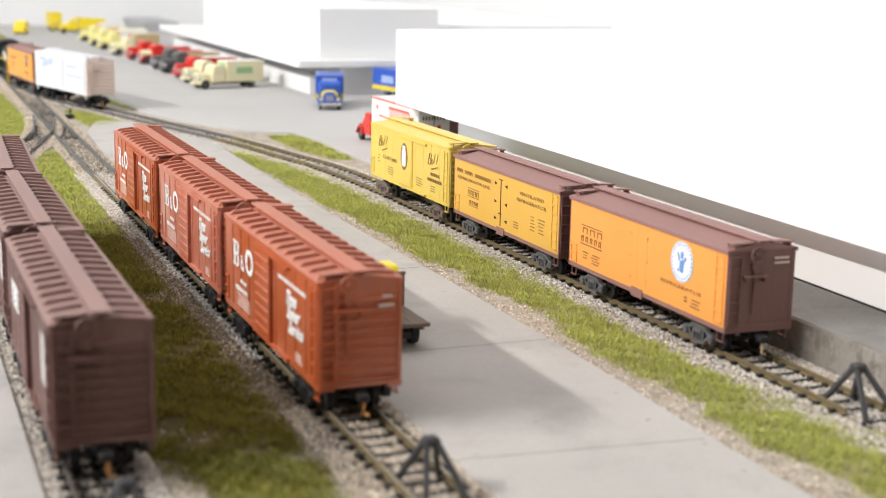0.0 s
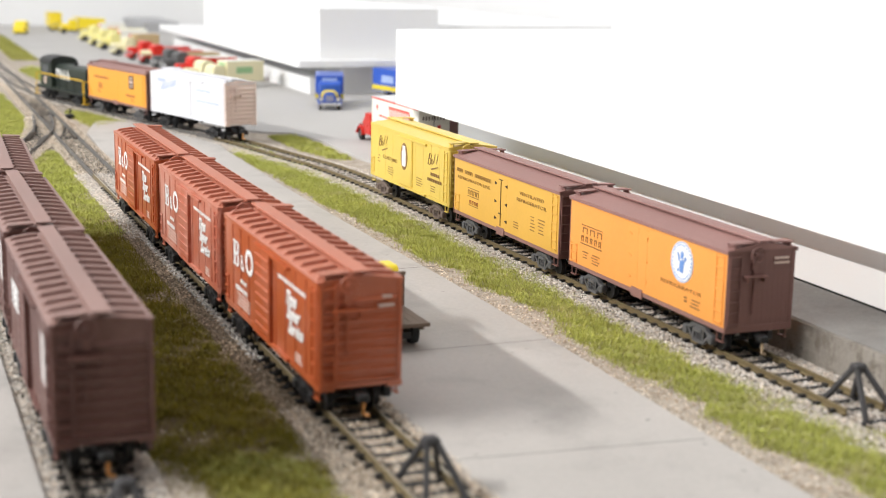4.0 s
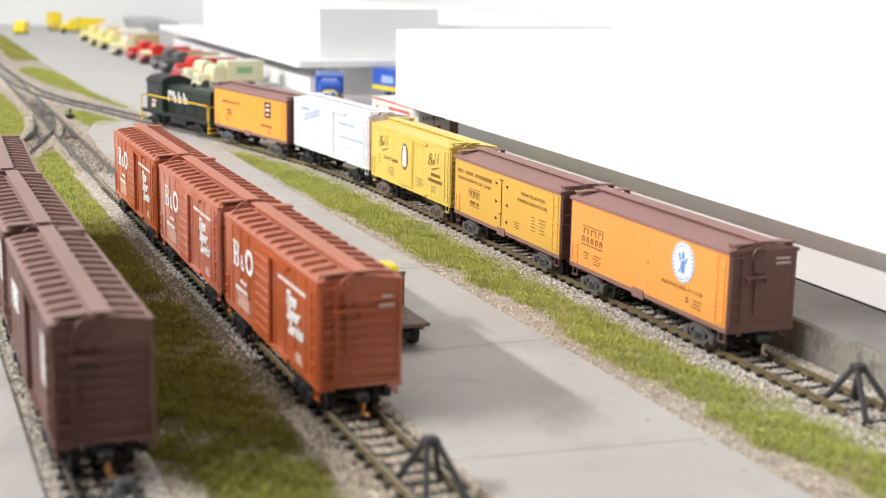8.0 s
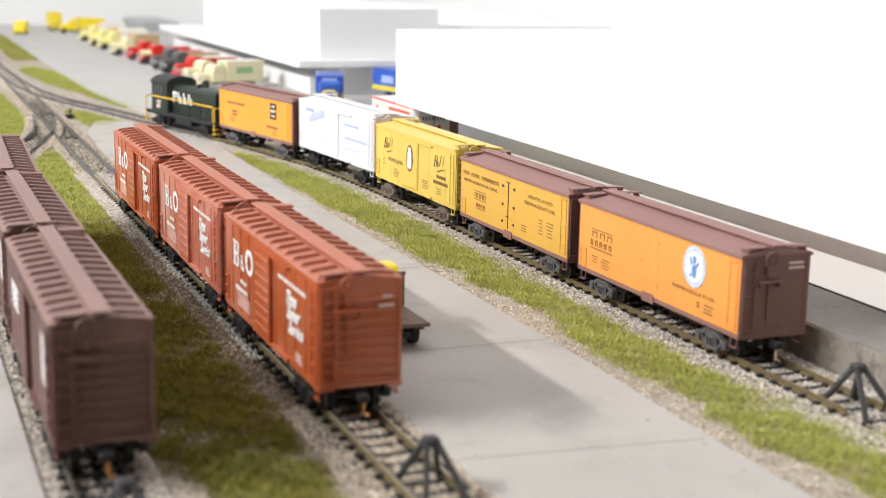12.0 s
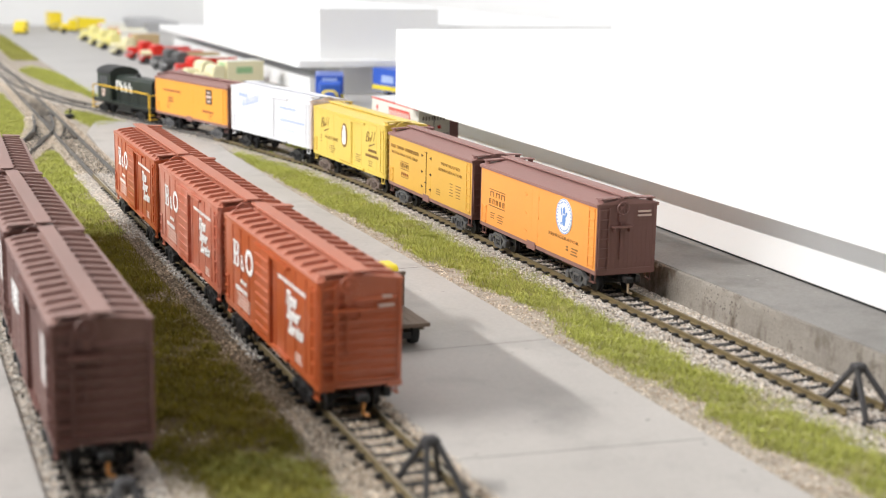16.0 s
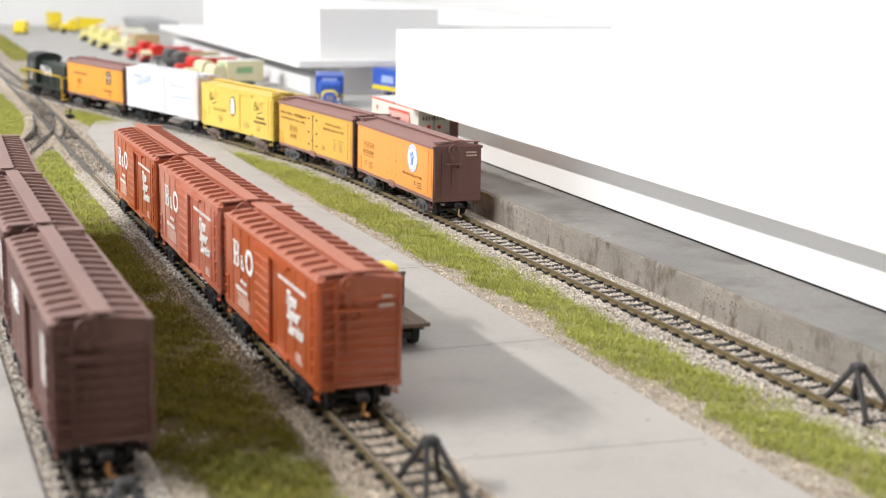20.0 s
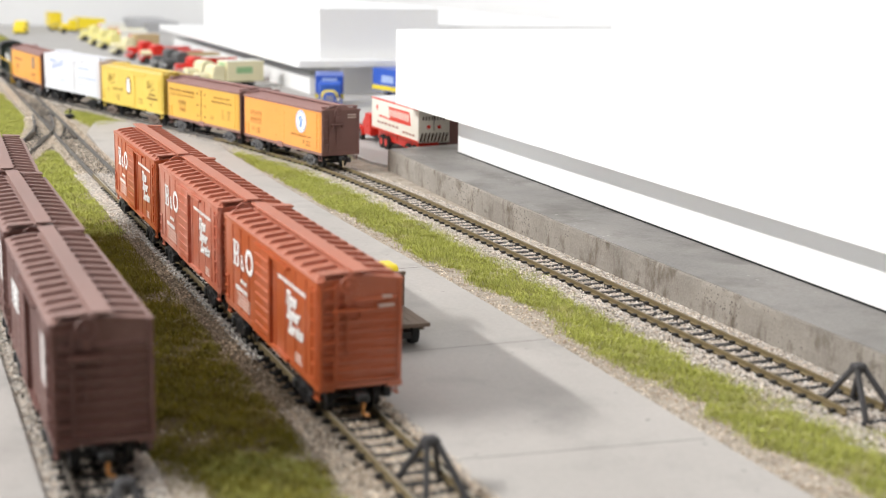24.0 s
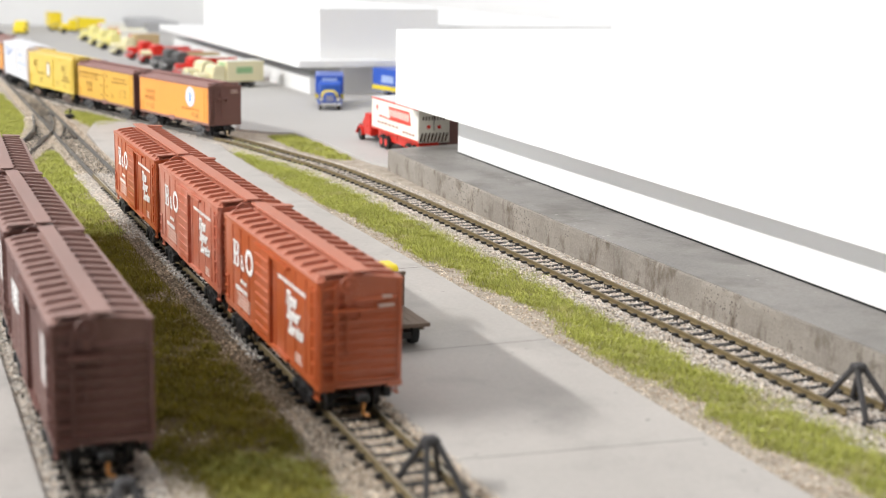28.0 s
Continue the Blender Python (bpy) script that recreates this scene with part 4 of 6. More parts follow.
        part("edge_post", boxes((min(x, x + sx * post), max(x, x + sx * post), -5.6, -4.8, z0 + 0.6, zt - 1.4)), door_paint or paint, door)
        part("door_track", boxes((min(x, x + sx * 0.8), max(x, x + sx * 0.8), -19, 8.8, z0 - 0.1, z0 + 0.6), (min(x, x + sx * 0.7), max(x, x + sx * 0.7), -19, 8.8, zt - 1.8, zt - 1.2)), paint, car)
        ladder(car, ("x", x), -L / 2 + 2.6, z0 + 1.5, zt - 2.2, 2.9, paint)
        ladder(car, ("x", x), L / 2 - 2.6, z0 + 1.5, z0 + 6.5, 2.9, paint, rungs=3)
    for sy in (-1, 1):
        y = sy * (L / 2 + 0.75)
        ladder(car, ("y", y), sy * (W / 2 - 1.7), z0 + 0.9, zt - 1.2, 2.7, ends, rungs=8)
        u0 = sy * (W / 2 - 3.6)
        part("end_bracket", boxes((u0 - 0.2, u0 + 0.2, min(y - sy * 0.5, y + sy * 0.1), max(y - sy * 0.5, y + sy * 0.1), z0 + 0.9, zt - 0.4)), ends, car)
    brake_gear(car, -L / 2 - 0.55, -1, -2.8, zt - 0.5, ends)
    # long grab iron and poling pockets on the brake end
    part("grab_iron", boxes((3.6, 7.2, -L / 2 - 0.95, -L / 2 - 0.6, z0 + 3.0, z0 + 3.3), (3.6, 3.9, -L / 2 - 0.8, -L / 2 - 0.3, z0 + 3.0, z0 + 3.3), (6.9, 7.2, -L / 2 - 0.8, -L / 2 - 0.3, z0 + 3.0, z0 + 3.3)), ends, car)
    part("end_sill", boxes((-W / 2, -W / 2 + 3.2, -L / 2 - 0.7, -L / 2 + 0.4, z0 - 0.6, z0 + 0.7), (W / 2 - 3.2, W / 2, -L / 2 - 0.7, -L / 2 + 0.4, z0 - 0.6, z0 + 0.7), (-W / 2 + 3.2, W / 2 - 3.2, -L / 2 - 0.6, -L / 2 + 0.4, z0, z0 + 0.7), bevel=0.1), ends, car)
    underframe(car, L, W, z0, BLACK)
    steps(car, L, W, z0, paint)
    for sy in (-1, 1):
        coupler(car, sy * (L / 2 - 1.0), sy)
    car_trucks = [truck_parts(car, sy * 27.0, sy, WEATHERED if paint is YELLOW else BLACK) for sy in (-1, 1)]
    if letter:
        letter(car, L, W, z0, zt)
    return car, car_trucks


def letter_red(car, L, W, z0, zt):
    """White road mark, script and data as plain shapes."""
    x = -W / 2 - 0.12
    r = random.Random(11)
    # road mark: two tall shapes with a small one between
    bm = boxes((x - 0.05, x, 27.7, 29.3, zt - 10.3, zt - 4.5), (x - 0.05, x, 27.0, 30.1, zt - 4.95, zt - 4.4), (x - 0.05, x, 27.0, 30.1, zt - 10.4, zt - 9.85))
    for za, zb in ((zt - 10.4, zt - 7.2), (zt - 7.5, zt - 4.4)):
        box(bm, x - 0.05, x, 25.2, 27.7, za, za + 0.55)
        box(bm, x - 0.05, x, 25.2, 27.7, zb - 0.55, zb)
        box(bm, x - 0.05, x, 24.5, 25.9, za + 0.4, zb - 0.4)
    part("road_mark", bm, LETTER_WHITE, car, "white painted mark")
    bm = bmesh.new()
    torus(bm, (x, 21.6, zt - 9.3), 0.9, 0.34, "x", 14, 5)
    torus(bm, (x, 21.7, zt - 7.7), 0.62, 0.28, "x", 14, 5)
    box(bm, x - 0.2, x + 0.2, 19.7, 20.6, zt - 10.4, zt - 9.2)
    bmesh.ops.scale(bm, vec=(0.2, 1, 1), space=Matrix.Translation((-x, 0, 0)), verts=bm.verts)
    part("road_mark", bm, LETTER_WHITE, car)
    bm = bmesh.new()
    torus(bm, (0, 0, 0), 2.3, 0.62, "x", 24, 6)
    bmesh.ops.scale(bm, vec=(0.08, 1.22, 1.06), verts=bm.verts)
    bmesh.ops.translate(bm, vec=(x, 14.8, zt - 7.3), verts=bm.verts)
    part("road_mark", bm, LETTER_WHITE, car)
    bars("data_line", [(22.6, 20.9, zt - 13.6, zt - 12.7), (20.4, 19.3, zt - 13.6, zt - 12.7), (18.8, 17.4, zt - 13.6, zt - 12.7)], x, LETTER_WHITE, car)
    bars("data_line", [(27.6 - i * 1.9, 26.2 - i * 1.9, zt - 15.9, zt - 14.8) for i in range(6)], x, LETTER_WHITE, car)
    bars("data_line", [(26.6 - r.uniform(0, 1.5), 15.0 - r.uniform(0, 1.5), zt - 16.9 - i * 0.85, zt - 16.5 - i * 0.85) for i in range(4)], x, LETTER_FADED, car)
    bars("slogan", [(-10.2 - i * 1.75, -11.4 - i * 1.75, zt - 4.95, zt - 4.15) for i in range(12)], x, LETTER_WHITE, car)
    # stacked slanting script, a piece for each line
    for text, y, z, h, w in (("Time", -15.8, -9.2, 3.1, 8.0), ("Saver", -17.0, -12.1, 3.0, 9.2), ("Service", -18.2, -15.0, 2.7, 10.6)):
        bm = fit_width(words(text, h, bold=0.16), w)
        for v in bm.verts:
            v.co.x += 0.42 * v.co.y
            v.co.y += 0.05 * v.co.x
        for v in bm.verts:
            v.co.z *= 1.5
        part("script", on_side(bm, x - 0.02, y, zt + z), LETTER_WHITE, car, "white slanting script")
    rows = [(-23.4, -28.6 + r.uniform(0, 1), zt - 18.2 - i * 0.75, zt - 17.8 - i * 0.75) for i in range(3)]
    bars("data_line", rows, x, LETTER_FADED, car)
    y = -L / 2 - 0.62
    blocks("end_mark", [(4.3, 6.3, y - 0.05, y + 0.35, zt - 3.7, zt - 3.1), (3.5, 6.8, y - 0.05, y + 0.35, zt - 5.5, zt - 4.9)], LETTER_FADED, car, "white end bars")


def letter_brown(car, L, W, z0, zt):
    x = -W / 2 - 0.12
    r = random.Random(4)
    bars("data_line", [(28 - i * 0.4, 14 + r.uniform(0, 2), zt - 7 - i * 1.4, zt - 6.2 - i * 1.4) for i in range(4)], x, LETTER_WHITE, car, "white data lines")
    part("herald", boxes((x - 0.05, x, -31, -25.5, zt - 13, zt - 4)), HERALD_GREY, car, "dusty white herald panel")


def reefer(name, label, group, L=77.0, W=18.0, z0=6.26, H=19.1, paint=None, roof=None, ends=None, rise=1.7, letter=None, sill=None, hatches=True):
    car = thing(name, label=label, category="refrigerator car", group=group)
    zt = z0 + H
    sill = sill or ends
    part("body", boxes((-W / 2 - 0.1, W / 2 - 0.15, -L / 2 + 0.35, L / 2 - 0.35, z0 + 0.9, zt - 0.1)), paint, car)
    part("side_sill", boxes((-W / 2, W / 2, -L / 2, L / 2, z0 - 0.35, z0 + 1.0), bevel=0.1), sill, car)
    # vertical sheathing boards on the sides and ends
    bm = boxes((-0.12, 0.12, -0.585, 0.585, z0 + 1.0, zt - 0.7))
    first = None
    n = 64
    for i in range(n):
        y = -L / 2 + 0.6 + (L - 1.2) * (i + 0.5) / n
        for sx in (-1,):
            if first is None:
                first = part("board", bm, paint, car)
                first.matrix_basis = pose(-(W / 2 - 0.05) * MM, y * MM, 0)
            else:
                again(first, sx * (W / 2 - 0.05), y, 0)
    for sy in (-1, 1):
        y = sy * (L / 2 - 0.35)
        part("end_wall", boxes((-W / 2, W / 2, min(y, y + sy * 0.35), max(y, y + sy * 0.35), z0, zt - 0.1)), ends, car)
        bm = boxes((-0.66, 0.66, -0.08, 0.08, z0 + 1.0, zt))
        first = None
        for i in range(13):
            x = -W / 2 + 0.9 + (W - 1.8) * i / 12
            if first is None:
                first = part("end_board", bm, ends, car)
                first.matrix_basis = pose(x * MM, (y + sy * 0.36) * MM, 0)
            else:
                again(first, x, y + sy * 0.36, 0)
        part("end_cap", boxes((-W / 2 - 0.1, W / 2 + 0.1, min(y, y + sy * 0.6), max(y, y + sy * 0.6), z0 - 0.3, z0 + 1.3), (-W / 2 - 0.05, -W / 2 + 0.9, min(y, y + sy * 0.55), max(y, y + sy * 0.55), z0, zt - 0.2), (W / 2 - 0.9, W / 2 + 0.05, min(y, y + sy * 0.55), max(y, y + sy * 0.55), z0, zt - 0.2)), ends, car)
        bm = bmesh.new()
        prism(bm, [(-W / 2 - 0.1, zt - 0.4), (W / 2 + 0.1, zt - 0.4), (W / 2 + 0.1, zt), (0, zt + rise - 0.15), (-W / 2 - 0.1, zt)], "y", min(y, y + sy * 0.45), max(y, y + sy * 0.45))
        part("gable", bm, ends, car)
        ladder(car, ("y", y + sy * 0.7), sy * (W / 2 - 1.8), z0 + 1.8, zt - 1.4, 2.9, ends)
    bm = bmesh.new()
    prism(bm, [(-W / 2 - 0.55, zt - 0.75), (-W / 2 - 0.15, zt - 0.75), (-W / 2 - 0.15, zt - 0.05), (W / 2 + 0.15, zt - 0.05), (W / 2 + 0.15, zt - 0.75), (W / 2 + 0.55, zt - 0.75), (W / 2 + 0.55, zt + 0.1), (0, zt + rise), (-W / 2 - 0.55, zt + 0.1)], "y", -L / 2 - 0.35, L / 2 + 0.35)
    part("roof", bm, roof, car)
    running_board(car, L, zt + rise + 0.2, 3.6, roof, slats=3)
    for sy in (-1, 1):
        for sx in (-1, 1):
            if hatches:
                bm = bmesh.new()
                cx, cy = sx * 5.0, sy * (L / 2 - 6.0)
                prism(bm, [(cx - 2.2, zt + 0.2), (cx + 2.2, zt + 0.2), (cx + 2.2, zt + (0.95 if sx > 0 else 1.65)), (cx - 2.2, zt + (1.65 if sx > 0 else 0.95))], "y", cy - 2.3, cy + 2.3)
                h = part("ice_hatch", bm, roof, car)
                part("hatch_bar", boxes((cx - 2.5, cx + 2.5, cy - 0.25, cy + 0.25, zt + 1.2, zt + 1.5)), roof, h)
            cross_walk(car, sx, sy * (L / 2 - 1.3), W, zt, rise, roof, half=1.5, lift=0.2)
    dark = letter is letter_despatch
    for sx in (-1, 1):
        x = sx * W / 2
        c0 = 1.2
        d = part("door", boxes((min(x, x + sx * 0.12), max(x, x + sx * 0.12), c0 - 4.3, c0 - 0.05, z0 + 1.2, zt - 2.2), (min(x, x + sx * 0.12), max(x, x + sx * 0.12), c0 + 0.05, c0 + 4.3, z0 + 1.2, zt - 2.2)), paint, car)
        if dark:
            part("latch_bar", boxes((min(x, x + sx * 0.3), max(x, x + sx * 0.3), c0 - 0.14, c0 + 0.14, z0 + 2.0, zt - 2.6), (min(x, x + sx * 0.25), max(x, x + sx * 0.25), c0 - 0.6, c0 + 1.6, z0 + 5.6, z0 + 5.9), (min(x, x + sx * 0.25), max(x, x + sx * 0.25), c0 - 1.4, c0 + 1.8, zt - 2.75, zt - 2.55)), LETTER_DARK, d)
        for z in (z0 + 3.9, z0 + 9.2, zt - 4.2):
            for k in (-1, 1):
                bm = bmesh.new()
                prism(bm, [(c0 + k * 3.2, z - 0.1), (c0 + k * 4.6, z - 0.5), (c0 + k * 4.6, z + 0.5), (c0 + k * 3.2, z + 0.1)], "x", min(x, x + sx * 0.26), max(x, x + sx * 0.26))
                part("hinge", bm, LETTER_DARK if dark else paint, d)
        part("door_frame", boxes((min(x, x + sx * 0.16), max(x, x + sx * 0.16), c0 - 4.8, c0 + 4.8, zt - 2.1, zt - 1.8)), paint, car)
        part("threshold", boxes((min(x, x + sx * 0.3), max(x, x + sx * 0.3), c0 - 3.0, c0 + 2.6, z0 - 0.9, z0 + 1.5)), sill, car)
        ladder(car, ("x", x), -L / 2 + 3.0, z0 + 2.0, zt - 1.8, 3.2, paint)
        ladder(car, ("x", x), L / 2 - 3.0, z0 + 1.6, z0 + 6.0, 3.2, paint, rungs=3)
    brake_gear(car, -L / 2 - 0.25, -1, -2.0, zt - 1.0, ends)
    underframe(car, L, W, z0, BLACK)
    steps(car, L, W, z0, ends)
    for sy in (-1, 1):
        coupler(car, sy * (L / 2 - 1.0), sy, pin=False)
    car_trucks = [truck_parts(car, sy * 27.0, sy) for sy in (-1, 1)]
    if letter:
        letter(car, L, W, z0, zt)
    return car, car_trucks


def put_words(car, text, y, x, z, height, width, material):
    bm = fit_width(words(text, height, bold=-0.018), width)
    part("lettering", on_side(bm, x, y, z), material, car)


def data(car, x, material, y, z, n, width, seed, gap=0.85, h=0.24):
    r = random.Random(seed)
    rows = [(y - r.uniform(0, width * 0.15), y - width * r.uniform(0.7, 1.0), z - i * gap - h, z - i * gap) for i in range(n)]
    bars("data_line", rows, x, material, car)


def letter_orange(car, L, W, z0, zt):
    """Orange car with a round white emblem."""
    x = -W / 2 - 0.2
    bars("rule", [(32.2, 20.3, 18.6, 18.8), (32.6, 20.3, 13.35, 13.6)], x, LETTER_UMBER, car)
    marks("road_mark", 31.6, 16.5, 3, 2.6, 1.6, 4.2, 0.3, x, LETTER_UMBER, car, seed=2, label="dark painted mark")
    marks("small_mark", 32.2, 14.1, 5, 1.25, 1.6, 2.5, 0.28, x, LETTER_UMBER, car, seed=3)
    data(car, x, LETTER_BROWN, 31.2, 11.4, 3, 3.4, 1, gap=0.75)
    data(car, x, LETTER_BROWN, 26.2, 11.4, 4, 5.2, 2, gap=0.75)
    bm = bmesh.new()
    disc(bm, (x, -19.9, 18.9), 5.05, 0.16, "x", 40)
    emblem = part("emblem", bm, LETTER_WHITE, car, "round white emblem")
    bm = bmesh.new()
    torus(bm, (x - 0.04, -19.9, 18.9), 4.8, 0.13, "x", 40, 5)
    r = random.Random(8)
    for i in range(26):
        # ring of tiny strokes
        a = 2 * math.pi * (i + 0.5) / 26
        box(bm, x - 0.15, x - 0.06, -19.9 + 4.1 * math.cos(a) - 0.22, -19.9 + 4.1 * math.cos(a) + 0.22, 18.9 + 4.1 * math.sin(a) - 0.22, 18.9 + 4.1 * math.sin(a) + 0.22)
    for q in ([(-19.3, -2.5), (-20.7, -2.7), (-21.0, -0.8), (-20.3, 0.6), (-19.2, 0.2), (-18.9, -1.2)], [(-19.4, 0.8), (-20.4, 0.7), (-20.7, 2.0), (-20.0, 2.8), (-19.3, 2.2)], [(-17.8, 1.9), (-18.3, 2.3), (-19.1, 0.6), (-18.6, -0.1)], [(-22.0, 1.0), (-21.6, 1.6), (-20.6, 0.3), (-20.9, -0.4)], [(-18.2, -2.7), (-18.9, -2.4), (-18.6, -1.7), (-18.0, -2.0)]):
        prism(bm, [(y, 18.9 + z) for y, z in q], "x", x - 0.16, x - 0.06)
    part("blue_figure", bm, LETTER_BLUE, emblem, "blue mark on the emblem")
    put_words(car, "REFRIGERATOR", -10.6, x, 12.2, 1.0, 18.5, LETTER_UMBER)
    data(car, x, LETTER_BROWN, -21.5, 10.9, 2, 1.5, 5, h=0.5)
    data(car, x, LETTER_BROWN, -24.5, 10.9, 3, 4.6, 6, h=0.35)
    y = -L / 2 - 0.6
    blocks("end_mark", [(3.2, 7.0, y - 0.06, y + 0.35, zt - 2.4, zt - 1.9), (3.2, 7.2, y - 0.06, y + 0.35, zt - 3.5, zt - 3.0)], LETTER_FADED, car)


def letter_despatch(car, L, W, z0, zt):
    x = -W / 2 - 0.2
    marks("line_mark", 36.8, 20.35, 17, 1.15, 1.25, 1.67, 0.22, x, LETTER_UMBER, car, skip=(3, 8), seed=5, label="dark painted mark")
    put_words(car, "REFRIGERATOR LINE", 36.0, x, 18.2, 1.1, 26.5, LETTER_UMBER)
    bars("rule", [(27.4, 18.2, 16.2, 16.4), (27.4, 18.2, 13.5, 13.7), (26.2, 18.8, 10.6, 10.8)], x, LETTER_BROWN, car)
    marks("road_mark", 27.2, 14.1, 4, 1.7, 1.6, 2.3, 0.26, x, LETTER_BROWN, car, seed=7)
    marks("small_mark", 25.8, 11.2, 4, 1.1, 1.2, 1.9, 0.26, x, LETTER_MAROON, car, seed=8)
    put_words(car, "VENTILATED", -12.4, x, 20.3, 1.12, 16.7, LETTER_UMBER)
    put_words(car, "REFRIGERATOR", -10.6, x, 18.2, 1.12, 20.2, LETTER_UMBER)
    data(car, x, LETTER_BROWN, -20.4, 15.2, 5, 3.4, 7, gap=1.0)
    data(car, x, LETTER_BROWN, -25.6, 15.2, 5, 4.8, 8, gap=1.0)
    data(car, x, LETTER_BROWN, -8.5, 11.5, 3, 4.0, 9, gap=0.8)


def letter_jar(car, L, W, z0, zt):
    x = -W / 2 - 0.14
    for y, z in ((29.4, 22.4), (-20.6, 22.2)):
        for k in range(4):
            yk = y - k * 2.5
            bm = bmesh.new()
            if k == 0:
                prism(bm, [(yk + 0.4, z - 3.4), (yk + 0.08, z - 3.4), (yk - 1.32, z + 0.6), (yk - 1.0, z + 0.7)], "x", x - 0.05, x)
                torus(bm, (x, yk - 1.9, z - 0.3), 0.95, 0.13, "x", 12, 4)
                torus(bm, (x, yk - 1.2, z - 2.3), 1.1, 0.13, "x", 12, 4)
            elif k == 1:
                torus(bm, (x, yk - 1.2, z - 2.1), 0.85, 0.13, "x", 12, 4)
            else:
                prism(bm, [(yk, z - 2.4), (yk - 0.28, z - 2.4), (yk - 1.53, z + 1.2), (yk - 1.25, z + 1.3)], "x", x - 0.05, x)
            part("script", bm, LETTER_BROWN, car, "dark slanting script mark")
        bm = bmesh.new()
        prism(bm, [(y - 2.5, z - 4.6), (y - 9.3, z - 3.2), (y - 9.1, z - 3.5), (y - 3.4, z - 5.0)], "x", x - 0.05, x)
        part("underline", bm, LETTER_BROWN, car)
    bm = bmesh.new()
    disc(bm, (0, 0, 0), 3.0, 0.1, "x", 28)
    bmesh.ops.scale(bm, vec=(1, 1.1, 1.65), verts=bm.verts)
    bmesh.ops.translate(bm, vec=(x - 0.45, 1.8, 18.5), verts=bm.verts)
    oval = part("emblem", bm, LETTER_BROWN, car, "dark oval emblem with a white jar shape")
    bm = bmesh.new()
    prism(bm, [(1.8 + u, 18.5 + w) for u, w in ((1.5, -3.6), (-1.5, -3.6), (-1.9, -2.6), (-1.9, 1.6), (-1.2, 2.6), (-1.2, 3.9), (1.2, 3.9), (1.2, 2.6), (1.9, 1.6), (1.9, -2.6))], "x", x - 0.58, x - 0.5)
    part("jar_shape", bm, LETTER_WHITE, oval)
    put_words(car, "GLASS JARS", 25.2, x, 14.8, 1.4, 15.2, LETTER_BROWN)
    data(car, x, LETTER_BROWN, 31, 15.5, 3, 3, 2, gap=1.2)
    data(car, x, LETTER_BROWN, 20, 12.4, 4, 7, 9)
    bars("bar", [(-23.0 - i * 1.7, -24.2 - i * 1.7, 15.2, 16.3) for i in range(5)] + [(-20.2 - i * 1.65, -21.4 - i * 1.65, 13.1, 14.2) for i in range(8)], x, LETTER_BROWN, car)
    data(car, x, LETTER_BROWN, -9, 12.6, 4, 7, 10)
    data(car, x, LETTER_BROWN, -23, 11.6, 3, 5, 12)


def letter_milk(car, L, W, z0, zt):
    """White car with pale blue brushed script and bars."""
    x = -W / 2 - 0.14
    bars("bar", [(32 - i * 1.6, 30.9 - i * 1.6, zt - 4.2, zt - 2.9) for i in range(6)], x, LETTER_PALE_BLUE, car, "pale blue bar")
    for k in range(7):
        yk, dz = 28.5 - k * 2.6, 2.2 + k * 0.55
        bm = bmesh.new()
        prism(bm, [(yk, zt - 11.0 + dz), (yk - 0.9, zt - 10.9 + dz), (yk - 2.2, zt - 7.6 + dz), (yk - 1.5, zt - 7.5 + dz)], "x", x - 0.05, x)
        prism(bm, [(yk - 0.9, zt - 10.9 + dz), (yk - 2.3, zt - 10.6 + dz), (yk - 2.3, zt - 10.1 + dz), (yk - 0.9, zt - 10.3 + dz)], "x", x - 0.05, x)
        part("script", bm, LETTER_PALE_BLUE, car, "pale blue brushed script")
    bars("bar", [(-11.5 - i * 2.0, -12.9 - i * 2.0, zt - 5.9, zt - 5.1) for i in range(8)], x, LETTER_PALE_BLUE, car)
    bars("bar", [(-12 - i * 2.4, -13.7 - i * 2.4, zt - 11.3, zt - 10.5) for i in range(10)], x, LETTER_PALE_BLUE, car)
    data(car, x, LETTER_PALE_BLUE, 17, zt - 14, 2, 8, 8)
    data(car, x, LETTER_PALE_BLUE, -9, zt - 15, 1, 22, 9)


def letter_merchant(car, L, W, z0, zt):
    x = -W / 2 - 0.2
    data(car, x, LETTER_MAROON, 31, zt - 5.8, 1, 24, 3, h=0.9)
    data(car, x, LETTER_MAROON, 25, zt - 9.6, 2, 8, 4, h=0.9, gap=1.6)
    data(car, x, LETTER_MAROON, 27, zt - 13.2, 3, 5, 5)
    emblem = part("emblem", boxes((x - 0.05, x, -24.0, -17.6, zt - 9.6, zt - 2.4)), LETTER_DARK, car, "square dark emblem")
    part("emblem_bar", boxes((x - 0.1, x - 0.05, -23.4, -18.2, zt - 6.5, zt - 5.3)), LETTER_FADED, emblem)
    part("emblem_bar", boxes((x - 0.1, x - 0.05, -22.6, -19.0, zt - 4.3, zt - 3.4)), LETTER_FADED, emblem)
    part("emblem_bar", boxes((x - 0.1, x - 0.05, -22.6, -19.0, zt - 8.6, zt - 7.7)), LETTER_FADED, emblem)
    data(car, x, LETTER_MAROON, -12, zt - 13.0, 1, 14, 6, h=0.9)
    data(car, x, LETTER_MAROON, -20, zt - 14.6, 3, 5, 7)


